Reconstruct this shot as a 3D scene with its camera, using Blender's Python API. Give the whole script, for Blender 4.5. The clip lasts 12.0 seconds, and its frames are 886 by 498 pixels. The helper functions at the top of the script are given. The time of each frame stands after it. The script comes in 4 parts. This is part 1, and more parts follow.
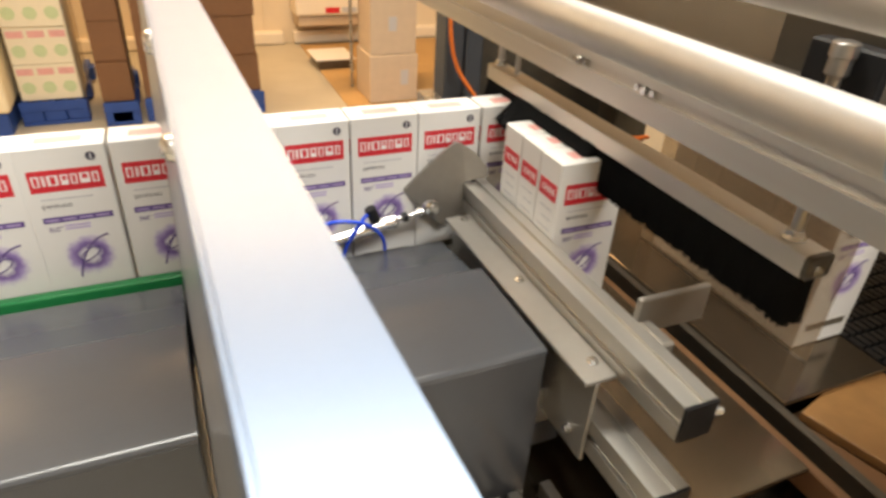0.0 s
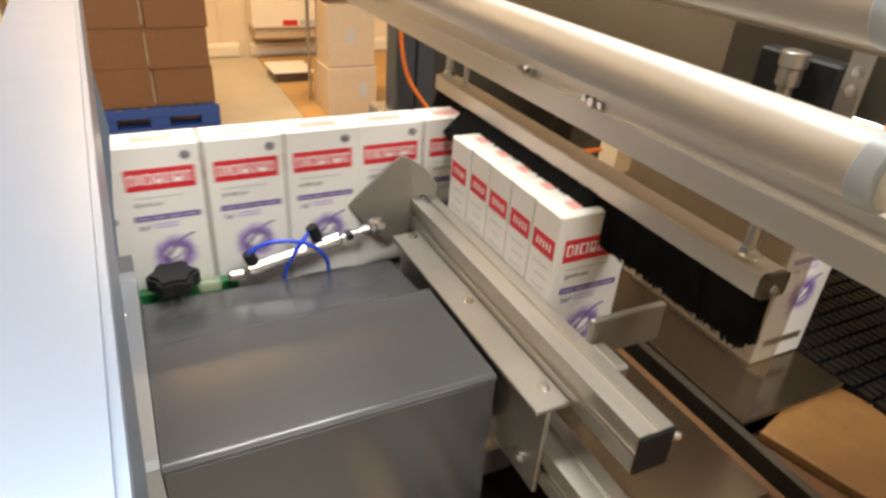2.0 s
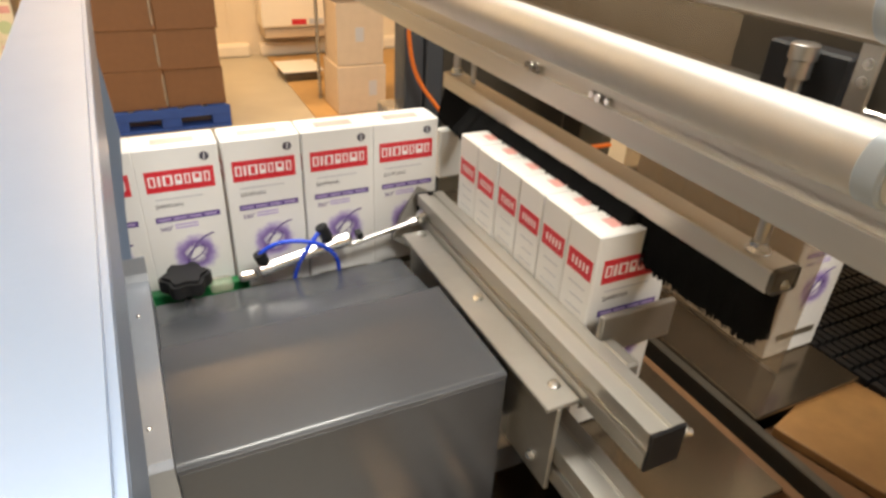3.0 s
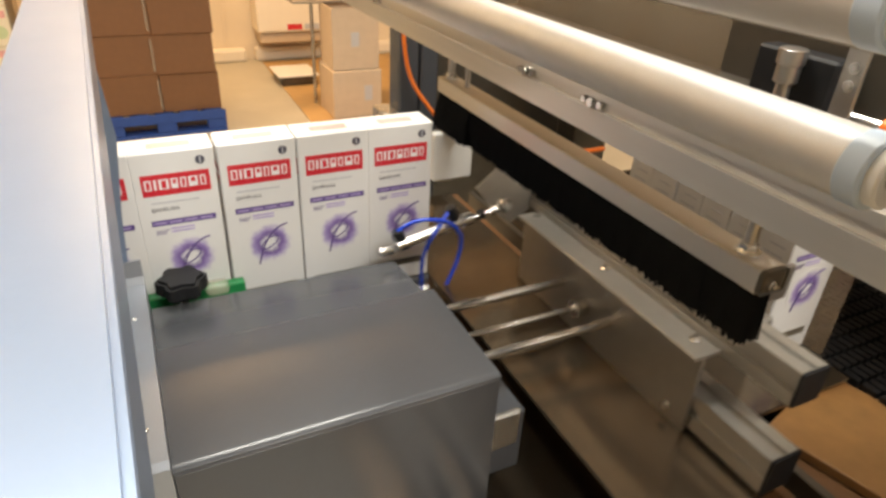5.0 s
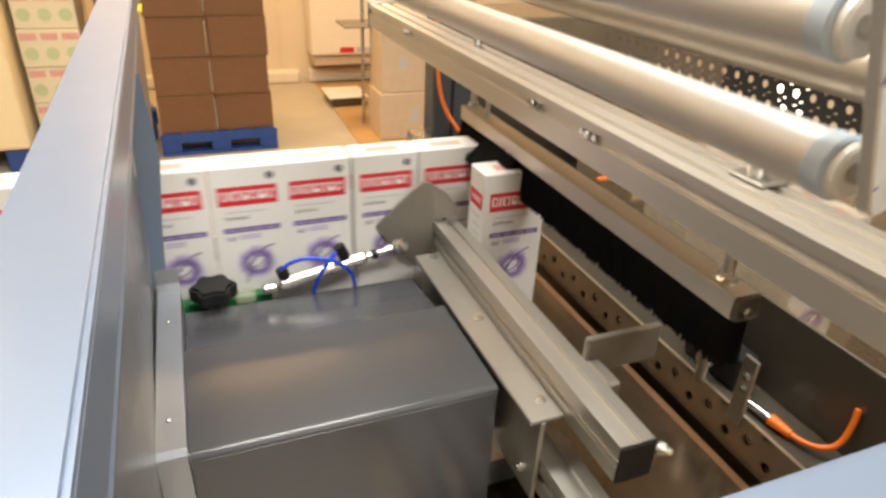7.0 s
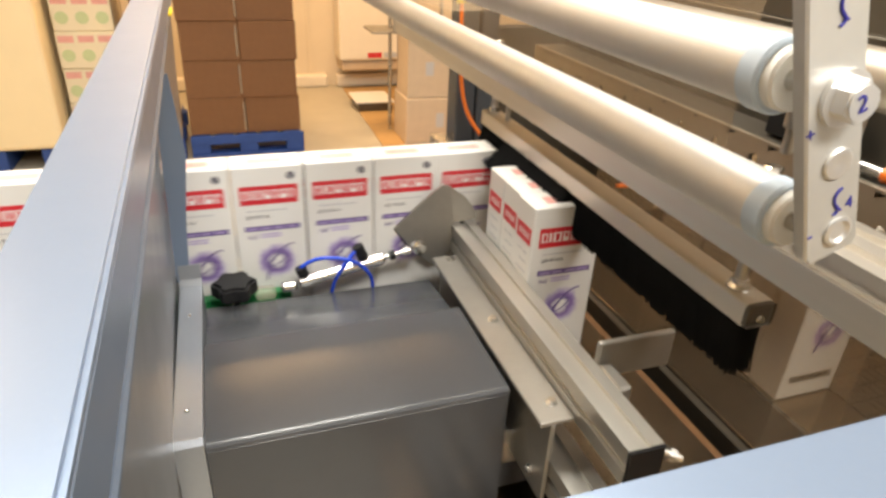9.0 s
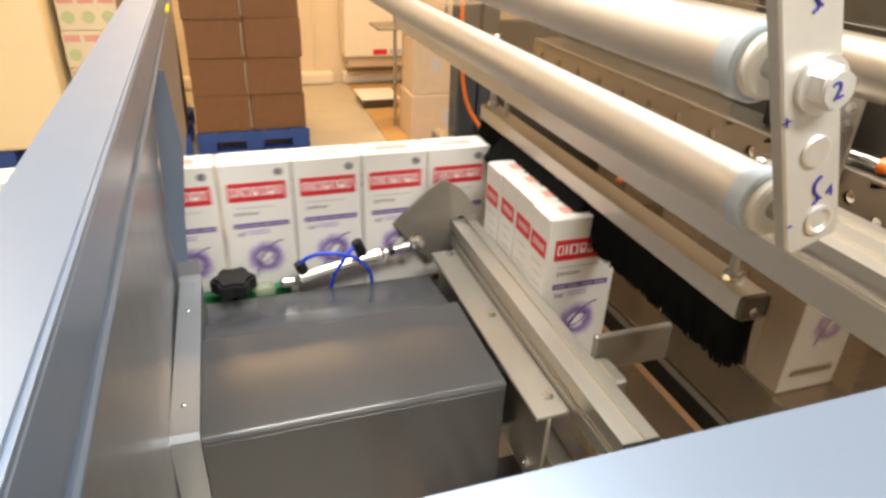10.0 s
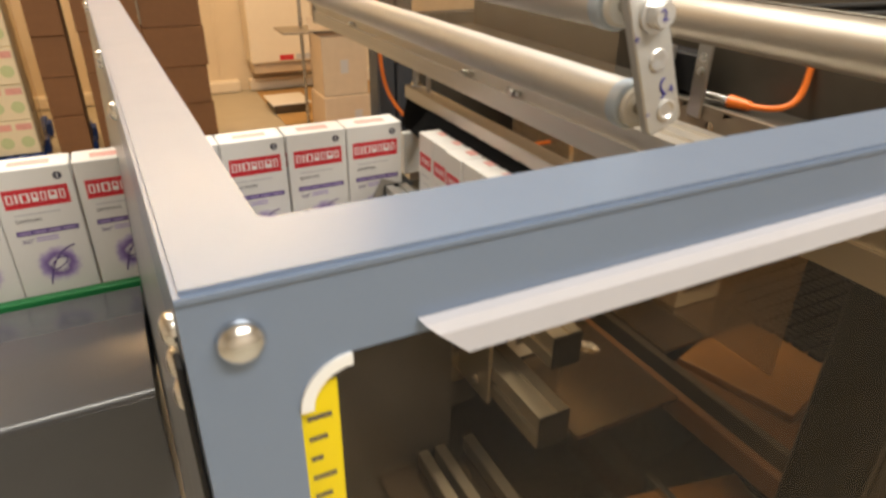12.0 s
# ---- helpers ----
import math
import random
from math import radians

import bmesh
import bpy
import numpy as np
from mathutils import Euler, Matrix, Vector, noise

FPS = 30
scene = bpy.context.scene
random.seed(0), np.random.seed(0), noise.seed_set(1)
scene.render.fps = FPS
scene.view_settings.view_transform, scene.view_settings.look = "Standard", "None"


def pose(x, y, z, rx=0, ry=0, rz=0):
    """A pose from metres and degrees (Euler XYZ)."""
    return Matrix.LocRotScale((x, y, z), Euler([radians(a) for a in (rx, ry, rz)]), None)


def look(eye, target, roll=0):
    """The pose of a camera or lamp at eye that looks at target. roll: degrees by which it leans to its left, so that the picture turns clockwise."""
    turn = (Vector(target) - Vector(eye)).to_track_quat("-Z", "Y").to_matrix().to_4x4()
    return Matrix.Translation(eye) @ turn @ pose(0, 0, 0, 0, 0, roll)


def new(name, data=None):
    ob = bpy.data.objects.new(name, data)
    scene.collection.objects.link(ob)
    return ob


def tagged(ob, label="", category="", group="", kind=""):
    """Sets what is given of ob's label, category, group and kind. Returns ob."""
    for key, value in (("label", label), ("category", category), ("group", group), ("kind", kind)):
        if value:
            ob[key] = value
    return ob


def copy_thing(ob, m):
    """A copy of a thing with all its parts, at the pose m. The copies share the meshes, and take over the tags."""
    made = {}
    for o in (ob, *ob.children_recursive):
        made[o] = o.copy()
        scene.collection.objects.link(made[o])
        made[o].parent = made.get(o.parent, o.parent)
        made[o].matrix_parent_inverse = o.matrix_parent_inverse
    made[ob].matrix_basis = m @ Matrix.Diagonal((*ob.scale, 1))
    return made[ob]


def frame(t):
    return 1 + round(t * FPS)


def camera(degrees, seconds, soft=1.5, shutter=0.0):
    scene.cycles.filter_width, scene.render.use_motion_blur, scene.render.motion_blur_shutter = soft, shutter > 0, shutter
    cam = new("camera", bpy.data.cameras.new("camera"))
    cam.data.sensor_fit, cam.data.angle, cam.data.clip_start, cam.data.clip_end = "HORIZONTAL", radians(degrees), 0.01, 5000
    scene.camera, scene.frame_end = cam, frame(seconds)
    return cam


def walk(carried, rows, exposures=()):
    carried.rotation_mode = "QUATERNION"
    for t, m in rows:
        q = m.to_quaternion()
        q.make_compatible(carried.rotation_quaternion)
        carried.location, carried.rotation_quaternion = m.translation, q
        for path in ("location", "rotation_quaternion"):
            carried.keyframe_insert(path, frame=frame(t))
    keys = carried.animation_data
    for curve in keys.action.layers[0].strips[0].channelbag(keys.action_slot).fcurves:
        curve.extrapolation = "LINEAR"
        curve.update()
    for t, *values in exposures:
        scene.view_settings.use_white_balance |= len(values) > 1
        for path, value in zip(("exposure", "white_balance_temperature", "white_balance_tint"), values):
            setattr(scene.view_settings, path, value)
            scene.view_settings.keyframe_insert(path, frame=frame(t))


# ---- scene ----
# Axes: x along the infeed row of cartons, y away from the operator, z up from the belt (floor at -0.85).
cam = camera(69.6, 12.0, soft=3.0, shutter=0.5)
PATH = [
    (0, (-0.314, -0.608, 0.418), (0.388, 0.953, -0.617), 3.2),
    (0.5, (-0.296, -0.599, 0.413), (0.492, 0.914, -0.631), 4.6),
    (1, (-0.287, -0.593, 0.41), (0.497, 0.939, -0.609), 4.2),
    (1.5, (-0.287, -0.591, 0.408), (0.536, 0.94, -0.581), 4.9),
    (2, (-0.285, -0.587, 0.408), (0.524, 0.947, -0.587), 4.2),
    (2.5, (-0.285, -0.588, 0.409), (0.501, 0.96, -0.583), 3.7),
    (3, (-0.283, -0.588, 0.41), (0.491, 0.957, -0.597), 2.9),
    (5, (-0.284, -0.593, 0.411), (0.504, 0.953, -0.583), 3.0),
    (5.5, (-0.2992, -0.607, 0.420), (0.534, 0.947, -0.529), 3.1),
    (6, (-0.306, -0.623, 0.423), (0.533, 0.952, -0.48), 3.2),
    (6.5, (-0.285, -0.63, 0.428), (0.496, 0.961, -0.498), 2.5),
    (7, (-0.268, -0.636, 0.429), (0.4, 0.996, -0.514), 2.7),
    (7.5, (-0.266, -0.642, 0.43), (0.367, 1.008, -0.506), 2.6),
    (9.5, (-0.262, -0.647, 0.429), (0.326, 1.022, -0.504), 2.6),
    (10, (-0.255, -0.65, 0.428), (0.322, 1.018, -0.512), 2.2),
    (10.5, (-0.255, -0.657, 0.424), (0.317, 1.013, -0.516), 2.6),
    (11, (-0.271, -0.675, 0.421), (0.384, 0.974, -0.502), 3.3),
    (11.5, (-0.302, -0.702, 0.426), (0.461, 0.909, -0.481), 2.1),
    (12, (-0.313, -0.736, 0.424), (0.493, 0.842, -0.503), 0.9),
]
walk(cam, [(t, look(eye, target, roll)) for t, eye, target, roll in PATH],
     exposures=[(0.0, 0.33, 7600, 9), (7.0, 0.33, 7600, 9), (9.5, 0.40, 7600, 9), (10.2, 0.40, 7600, 9), (10.9, 0.20, 7700, 9), (11.5, -0.02, 7700, 9), (12.0, -0.12, 7900, 10)])

# ---- light ----
world = bpy.data.worlds.new("world")
scene.world = world
world.use_nodes = True
world.node_tree.nodes["Background"].inputs[0].default_value = (1.0, 0.85, 0.7, 1)
world.node_tree.nodes["Background"].inputs[1].default_value = 0.15


def area_lamp(name, at, size, power, colour, target):
    data = bpy.data.lights.new(name, "AREA")
    data.shape, data.size, data.size_y = "RECTANGLE", size[0], size[1]
    data.energy, data.color = power, colour
    ob = new(name, data)
    ob.matrix_basis = look(at, target)
    return ob


area_lamp("ceiling_lamp_cool", (-0.3, 0.35, 2.05), (1.5, 0.5), 60, (0.90, 0.95, 1.0), (-0.3, 0.35, 0))
area_lamp("ceiling_lamp_warm", (0.2, 3.2, 2.05), (1.6, 0.5), 70, (1.0, 0.66, 0.36), (0.2, 3.2, 0))
area_lamp("ceiling_lamp_hall", (-2.2, 2.2, 2.05), (1.6, 0.5), 34, (1.0, 0.72, 0.45), (-2.2, 2.2, 0))
area_lamp("ceiling_lamp_rear", (0.3, -1.8, 2.05), (1.6, 0.5), 92, (0.90, 0.94, 1.0), (0.3, -1.8, 0))


# ---- materials ----
def material(name, colour, rough=0.5, metal=0.0, vary=0.12, grain=40.0, bump=0.05, stretch=(1, 1, 1), stain=None, spec=0.5, rvary=0.15):
    """A plain surface with fine grain, broad stains, uneven gloss and slight relief."""
    m = bpy.data.materials.new(name)
    m.use_nodes = True
    nt = m.node_tree
    b = nt.nodes["Principled BSDF"]
    b.inputs["Roughness"].default_value = rough
    b.inputs["Metallic"].default_value = metal
    b.inputs["Specular IOR Level"].default_value = spec
    tc = nt.nodes.new("ShaderNodeTexCoord")
    mp = nt.nodes.new("ShaderNodeMapping")
    mp.inputs["Scale"].default_value = stretch
    nt.links.new(tc.outputs["Object"], mp.inputs["Vector"])
    fine = nt.nodes.new("ShaderNodeTexNoise")
    fine.inputs["Scale"].default_value, fine.inputs["Detail"].default_value = grain, 6
    nt.links.new(mp.outputs["Vector"], fine.inputs["Vector"])
    broad = nt.nodes.new("ShaderNodeTexNoise")
    broad.inputs["Scale"].default_value, broad.inputs["Detail"].default_value = max(grain / 12, 1.2), 3
    nt.links.new(tc.outputs["Object"], broad.inputs["Vector"])
    mix = nt.nodes.new("ShaderNodeMix")
    mix.data_type = "RGBA"
    lo = [c * (1 - vary) for c in colour]
    hi = [min(c * (1 + vary), 1) for c in colour]
    mix.inputs[6].default_value, mix.inputs[7].default_value = (*lo, 1), (*hi, 1)
    nt.links.new(fine.outputs["Fac"], mix.inputs[0])
    mix2 = nt.nodes.new("ShaderNodeMix")
    mix2.data_type = "RGBA"
    dirt = stain or [c * (1 - 1.5 * vary) for c in colour]
    ramp = nt.nodes.new("ShaderNodeMapRange")
    ramp.inputs[1].default_value, ramp.inputs[2].default_value = 0.5, 0.75
    ramp.inputs[4].default_value = 0.6
    nt.links.new(broad.outputs["Fac"], ramp.inputs[0])
    nt.links.new(ramp.outputs[0], mix2.inputs[0])
    nt.links.new(mix.outputs[2], mix2.inputs[6])
    mix2.inputs[7].default_value = (*dirt, 1)
    nt.links.new(mix2.outputs[2], b.inputs["Base Color"])
    rr = nt.nodes.new("ShaderNodeMapRange")
    rr.inputs[3].default_value, rr.inputs[4].default_value = max(rough - rvary, 0.03), min(rough + rvary, 1)
    nt.links.new(broad.outputs["Fac"], rr.inputs[0])
    nt.links.new(rr.outputs[0], b.inputs["Roughness"])
    if bump:
        bp = nt.nodes.new("ShaderNodeBump")
        bp.inputs["Strength"].default_value, bp.inputs["Distance"].default_value = bump, 0.002
        nt.links.new(fine.outputs["Fac"], bp.inputs["Height"])
        nt.links.new(bp.outputs[0], b.inputs["Normal"])
    return m


def clear(name, colour, rough, alpha, haze=(0.6, 0.6, 0.6), uneven=0.5):
    """Thin clear sheet: mostly see-through with a glossy, slightly hazy face."""
    m = bpy.data.materials.new(name)
    m.use_nodes = True
    nt = m.node_tree
    b = nt.nodes["Principled BSDF"]
    b.inputs["Base Color"].default_value = (*haze, 1)
    b.inputs["Roughness"].default_value = rough
    tr = nt.nodes.new("ShaderNodeBsdfTransparent")
    tr.inputs[0].default_value = (*colour, 1)
    mx = nt.nodes.new("ShaderNodeMixShader")
    ns = nt.nodes.new("ShaderNodeTexNoise")
    ns.inputs["Scale"].default_value, ns.inputs["Detail"].default_value = 14, 4
    mr = nt.nodes.new("ShaderNodeMapRange")
    mr.inputs[3].default_value, mr.inputs[4].default_value = alpha * (1 - uneven), alpha * (1 + uneven)
    nt.links.new(ns.outputs["Fac"], mr.inputs[0])
    nt.links.new(mr.outputs[0], mx.inputs[0])
    nt.links.new(tr.outputs[0], mx.inputs[1])
    nt.links.new(b.outputs[0], mx.inputs[2])
    nt.links.new(mx.outputs[0], nt.nodes["Material Output"].inputs[0])
    return m


GREY_PAINT = material("grey_paint", (0.055, 0.058, 0.064), 0.24, 0.0, 0.04, 600, 0.012, rvary=0.02)
RAIL_PAINT = material("blue_grey_paint", (0.19, 0.25, 0.35), 0.33, 0.38, 0.02, 700, 0.012, rvary=0.03)
ALU = material("aluminium", (0.66, 0.62, 0.56), 0.42, 0.88, 0.14, 60, 0.05, (1, 0.03, 1))
# darker, greyer aluminium for the pusher bars
GREY_ALU = material("grey_aluminium", (0.46, 0.44, 0.40), 0.42, 0.85, 0.16, 60, 0.06, (1, 0.03, 1), stain=(0.33, 0.31, 0.28))
NOSE_STEEL = material("blasted_steel", (0.34, 0.32, 0.29), 0.52, 0.75, 0.08, 120, 0.05)
ALU_DULL = material("dull_aluminium", (0.33, 0.31, 0.28), 0.45, 0.8, 0.08, 90, 0.05)
ROLLER = material("roller_aluminium", (0.64, 0.63, 0.61), 0.56, 0.75, 0.05, 120, 0.02)
STEEL = material("steel", (0.50, 0.49, 0.47), 0.28, 0.95, 0.1, 50, 0.03, (1, 0.1, 1))
CHROME = material("bright_zinc", (0.72, 0.72, 0.71), 0.22, 1.0, 0.05, 80, 0.02)
DARK_STEEL = material("oiled_dark_steel", (0.12, 0.105, 0.085), 0.4, 0.7, 0.25, 30, 0.08, stain=(0.05, 0.04, 0.03))
TABLE = material("stainless_table", (0.19, 0.148, 0.105), 0.18, 0.85, 0.3, 30, 0.02, stain=(0.11, 0.08, 0.05))
BLACK = material("black_plastic", (0.011, 0.011, 0.012), 0.5, 0, 0.2, 80, 0.05, spec=0.25)
BRISTLE = material("black_bristle", (0.005, 0.005, 0.0055), 0.6, 0, 0.3, 200, 0, spec=0.12)
WHITE_CARD = material("white_carton_card", (0.73, 0.72, 0.70), 0.42, 0, 0.015, 120, 0.01)
RED = material("red_print", (0.62, 0.02, 0.035), 0.4, 0, 0.05, 150, 0.0)
PALE_RED = material("pale_red_print", (0.72, 0.36, 0.33), 0.5, 0, 0.15, 300, 0.0)
PURPLE = material("purple_print", (0.10, 0.055, 0.22), 0.4, 0, 0.08, 150, 0.0)
LILAC = material("lilac_print", (0.42, 0.33, 0.60), 0.45, 0, 0.15, 200, 0.0)
INK = material("dark_ink", (0.05, 0.045, 0.07), 0.5, 0, 0.1, 100, 0.0)
GREY_INK = material("grey_ink", (0.5, 0.5, 0.52), 0.5, 0, 0.1, 100, 0.0)
GOLD_INK = material("bronze_ink", (0.12, 0.10, 0.07), 0.4, 0.2, 0.1, 100, 0.0)
WHITE_INK = material("white_ink", (0.82, 0.80, 0.80), 0.45, 0, 0.02, 100, 0.0)
GREEN = material("green_guide_plastic", (0.01, 0.23, 0.07), 0.4, 0, 0.1, 60, 0.03)
BLUE_TUBE = material("blue_air_hose", (0.01, 0.06, 0.55), 0.3, 0, 0.1, 60, 0.0)
PEN = material("blue_pen_ink", (0.02, 0.02, 0.25), 0.5, 0, 0.1, 60, 0.0)
ORANGE = material("orange_cable", (0.75, 0.16, 0.02), 0.4, 0, 0.1, 60, 0.02)
PALE_BLUE = material("pale_blue_collar", (0.45, 0.55, 0.66), 0.4, 0, 0.06, 60, 0.02)
WHITE_PLASTIC = material("white_plastic", (0.75, 0.75, 0.73), 0.4, 0, 0.05, 60, 0.02)
YELLOW = material("yellow_sticker", (0.72, 0.55, 0.01), 0.4, 0, 0.05, 80, 0.0)
FLOOR = material("floor_paint", (0.46, 0.42, 0.34), 0.45, 0, 0.12, 6, 0.04)
BOUNCE_WALL = material("bounce_wall_white", (0.78, 0.73, 0.66), 0.7, 0, 0.04, 8, 0.03)
WALL = material("cream_wall", (0.72, 0.62, 0.48), 0.7, 0, 0.05, 8, 0.03)
BROWN_CARD = material("brown_cardboard", (0.170, 0.078, 0.034), 0.7, 0, 0.12, 30, 0.05)
MAT_CARD = material("cardboard_mat", (0.45, 0.28, 0.12), 0.75, 0, 0.14, 9, 0.05)
TAN_CARD = material("pale_cardboard", (0.58, 0.46, 0.34), 0.7, 0, 0.1, 20, 0.04)
BLUE_PALLET = material("blue_pallet", (0.015, 0.06, 0.26), 0.6, 0, 0.2, 20, 0.08)
CARD_PLATE = material("brown_board", (0.16, 0.075, 0.03), 0.5, 0, 0.15, 20, 0.04)
BOARD_TAN = material("worn_tan_board", (0.34, 0.17, 0.06), 0.4, 0, 0.35, 45, 0.05, stain=(0.11, 0.055, 0.02))
DISC = material("satin_zinc", (0.78, 0.78, 0.77), 0.34, 0.75, 0.08, 200, 0.03)
BRICK_RED = material("red_brown_paint", (0.16, 0.045, 0.03), 0.5, 0.0, 0.2, 30, 0.05)
FILM = clear("shrink_film", (0.92, 0.88, 0.82), 0.18, 0.33, (0.50, 0.38, 0.26), 0.12)
PANE = clear("smoked_acrylic", (0.86, 0.76, 0.62), 0.06, 0.10, (0.05, 0.05, 0.05))
WRAP = clear("stretch_wrap", (0.9, 0.88, 0.84), 0.2, 0.16, (0.7, 0.65, 0.55))


JAW_STEEL = material("tan_jaw_steel", (0.40, 0.33, 0.25), 0.36, 0.7, 0.12, 40, 0.03)
FILM_ROLLER = material("film_covered_roller", (0.36, 0.32, 0.27), 0.42, 0.7, 0.06, 60, 0.02)
PANEL_PAINT = material("panel_paint", (0.30, 0.32, 0.35), 0.3, 0.5, 0.05, 300, 0.008, rvary=0.06)


# ---- mesh helpers ----
def link(name, bm, mat, parent=None, label="", smooth=False):
    me = bpy.data.meshes.new(name)
    bm.normal_update()
    if smooth:
        for f in bm.faces:
            f.smooth = True
        for e in bm.edges:
            if len(e.link_faces) == 2 and e.calc_face_angle(0) > 0.6:
                e.smooth = False
    bm.to_mesh(me)
    bm.free()
    me.materials.append(mat)
    ob = new(name, me)
    if parent:
        ob.parent = parent
    if label:
        tagged(ob, label)
    return ob


part = link


def thing(name, label, category, at=(0, 0, 0), group="", kind=""):
    ob = new(name)
    ob.empty_display_size = 0.02
    ob.location = at
    return tagged(ob, label, category, group, kind)


def cuboid(bm, lo, hi, bevel=0.0, seg=1):
    r = bmesh.ops.create_cube(bm, size=1)
    c = [(a + b) / 2 for a, b in zip(lo, hi)]
    s = [b - a for a, b in zip(lo, hi)]
    for v in r["verts"]:
        v.co = Vector((c[0] + v.co.x * s[0], c[1] + v.co.y * s[1], c[2] + v.co.z * s[2]))
    if bevel:
        es = list({e for v in r["verts"] for e in v.link_edges})
        bmesh.ops.bevel(bm, geom=es, offset=bevel, segments=seg, affect="EDGES", profile=0.5)
    return bm


def block(lo, hi, bevel=0.0, seg=1):
    return cuboid(bmesh.new(), lo, hi, bevel, seg)


def rod(bm, a, b, r, n=20, r2=None):
    a, b = Vector(a), Vector(b)
    d = b - a
    m = Matrix.Translation((a + b) / 2) @ d.to_track_quat("Z", "Y").to_matrix().to_4x4()
    bmesh.ops.create_cone(bm, cap_ends=True, segments=n, radius1=r, radius2=r if r2 is None else r2, depth=d.length, matrix=m)
    return bm


def lathe(bm, a, axis, profile, n=28):
    """Turns (distance along axis, radius) pairs round an axis from point a."""
    q = Vector(axis).to_track_quat("Z", "Y")
    rings = []
    for d, r in profile:
        rings.append([bm.verts.new(Vector(a) + q @ Vector((r * math.cos(2 * math.pi * i / n), r * math.sin(2 * math.pi * i / n), d))) for i in range(n)])
    for k in range(len(rings) - 1):
        for i in range(n):
            bm.faces.new((rings[k][i], rings[k][(i + 1) % n], rings[k + 1][(i + 1) % n], rings[k + 1][i]))
    bm.faces.new(list(reversed(rings[0])))
    bm.faces.new(rings[-1])
    return bm


def prism(bm, outline, axis, lo, hi):
    """Pushes an outline in the plane across an axis ('x', 'y' or 'z') from lo to hi."""
    def at(u, v, w):
        return {"x": (w, u, v), "y": (u, w, v), "z": (u, v, w)}[axis]
    a = [bm.verts.new(at(u, v, lo)) for u, v in outline]
    b = [bm.verts.new(at(u, v, hi)) for u, v in outline]
    n = len(outline)
    for i in range(n):
        bm.faces.new((a[i], a[(i + 1) % n], b[(i + 1) % n], b[i]))
    bm.faces.new(list(reversed(a)))
    bm.faces.new(b)
    bmesh.ops.recalc_face_normals(bm, faces=bm.faces)
    return bm


def tube(name, points, r, mat, parent=None, label=""):
    """A round hose through points."""
    cu = bpy.data.curves.new(name, "CURVE")
    cu.dimensions, cu.bevel_depth, cu.bevel_resolution, cu.resolution_u = "3D", r, 3, 10
    cu.use_fill_caps = True
    sp = cu.splines.new("NURBS")
    sp.points.add(len(points) - 1)
    for q, p in zip(sp.points, points):
        q.co = (*p, 1)
    sp.use_endpoint_u, sp.order_u = True, min(4, len(points))
    cu.materials.append(mat)
    tmp = bpy.data.objects.new(name, cu)
    scene.collection.objects.link(tmp)
    me = bpy.data.meshes.new_from_object(tmp.evaluated_get(bpy.context.evaluated_depsgraph_get()))
    bpy.data.objects.remove(tmp)
    for p in me.polygons:
        p.use_smooth = True
    ob = new(name, me)
    if parent:
        ob.parent = parent
    return tagged(ob, label) if label else ob


def slot_profile(x0, x1, z0, z1, slots):
    """Outline of an extruded bar (x, z) with shallow grooves; slots: side and position."""
    d, w = 0.0035, 0.004
    pts = [(x0, z0)]
    for s, c in sorted([q for q in slots if q[0] == "bottom"], key=lambda q: q[1]):
        pts += [(c - w, z0), (c - w, z0 + d), (c + w, z0 + d), (c + w, z0)]
    pts.append((x1, z0))
    for s, c in sorted([q for q in slots if q[0] == "right"], key=lambda q: q[1]):
        pts += [(x1, c - w), (x1 - d, c - w), (x1 - d, c + w), (x1, c + w)]
    pts.append((x1, z1))
    for s, c in sorted([q for q in slots if q[0] == "top"], key=lambda q: -q[1]):
        pts += [(c + w, z1), (c + w, z1 - d), (c - w, z1 - d), (c - w, z1)]
    pts.append((x0, z1))
    for s, c in sorted([q for q in slots if q[0] == "left"], key=lambda q: -q[1]):
        pts += [(x0, c + w), (x0 + d, c + w), (x0 + d, c - w), (x0, c - w)]
    return pts


def hex_bolt(name, at, axis, r, parent, mat=None, washer=True):
    """A hexagon head on a washer."""
    bm = bmesh.new()
    a, n = Vector(at), Vector(axis).normalized()
    if washer:
        rod(bm, a, a + n * r * 0.25, r * 1.35, 20)
    rod(bm, a + n * r * 0.25, a + n * r * 0.95, r, 6)
    rod(bm, a + n * r * 0.95, a + n * r * 1.1, r * 0.82, 14)
    return part(name, bm, mat or CHROME, parent, smooth=True)


def lettering(name, words, size, m, mat, parent, extrude=0.0001):
    cu = bpy.data.curves.new(name, "FONT")
    cu.body, cu.size, cu.extrude = words, size, extrude
    tmp = bpy.data.objects.new(name, cu)
    scene.collection.objects.link(tmp)
    me = bpy.data.meshes.new_from_object(tmp.evaluated_get(bpy.context.evaluated_depsgraph_get()))
    bpy.data.objects.remove(tmp)
    me.transform(m)
    me.materials.clear()
    me.materials.append(mat)
    ob = new(name, me)
    ob.parent = parent
    return ob


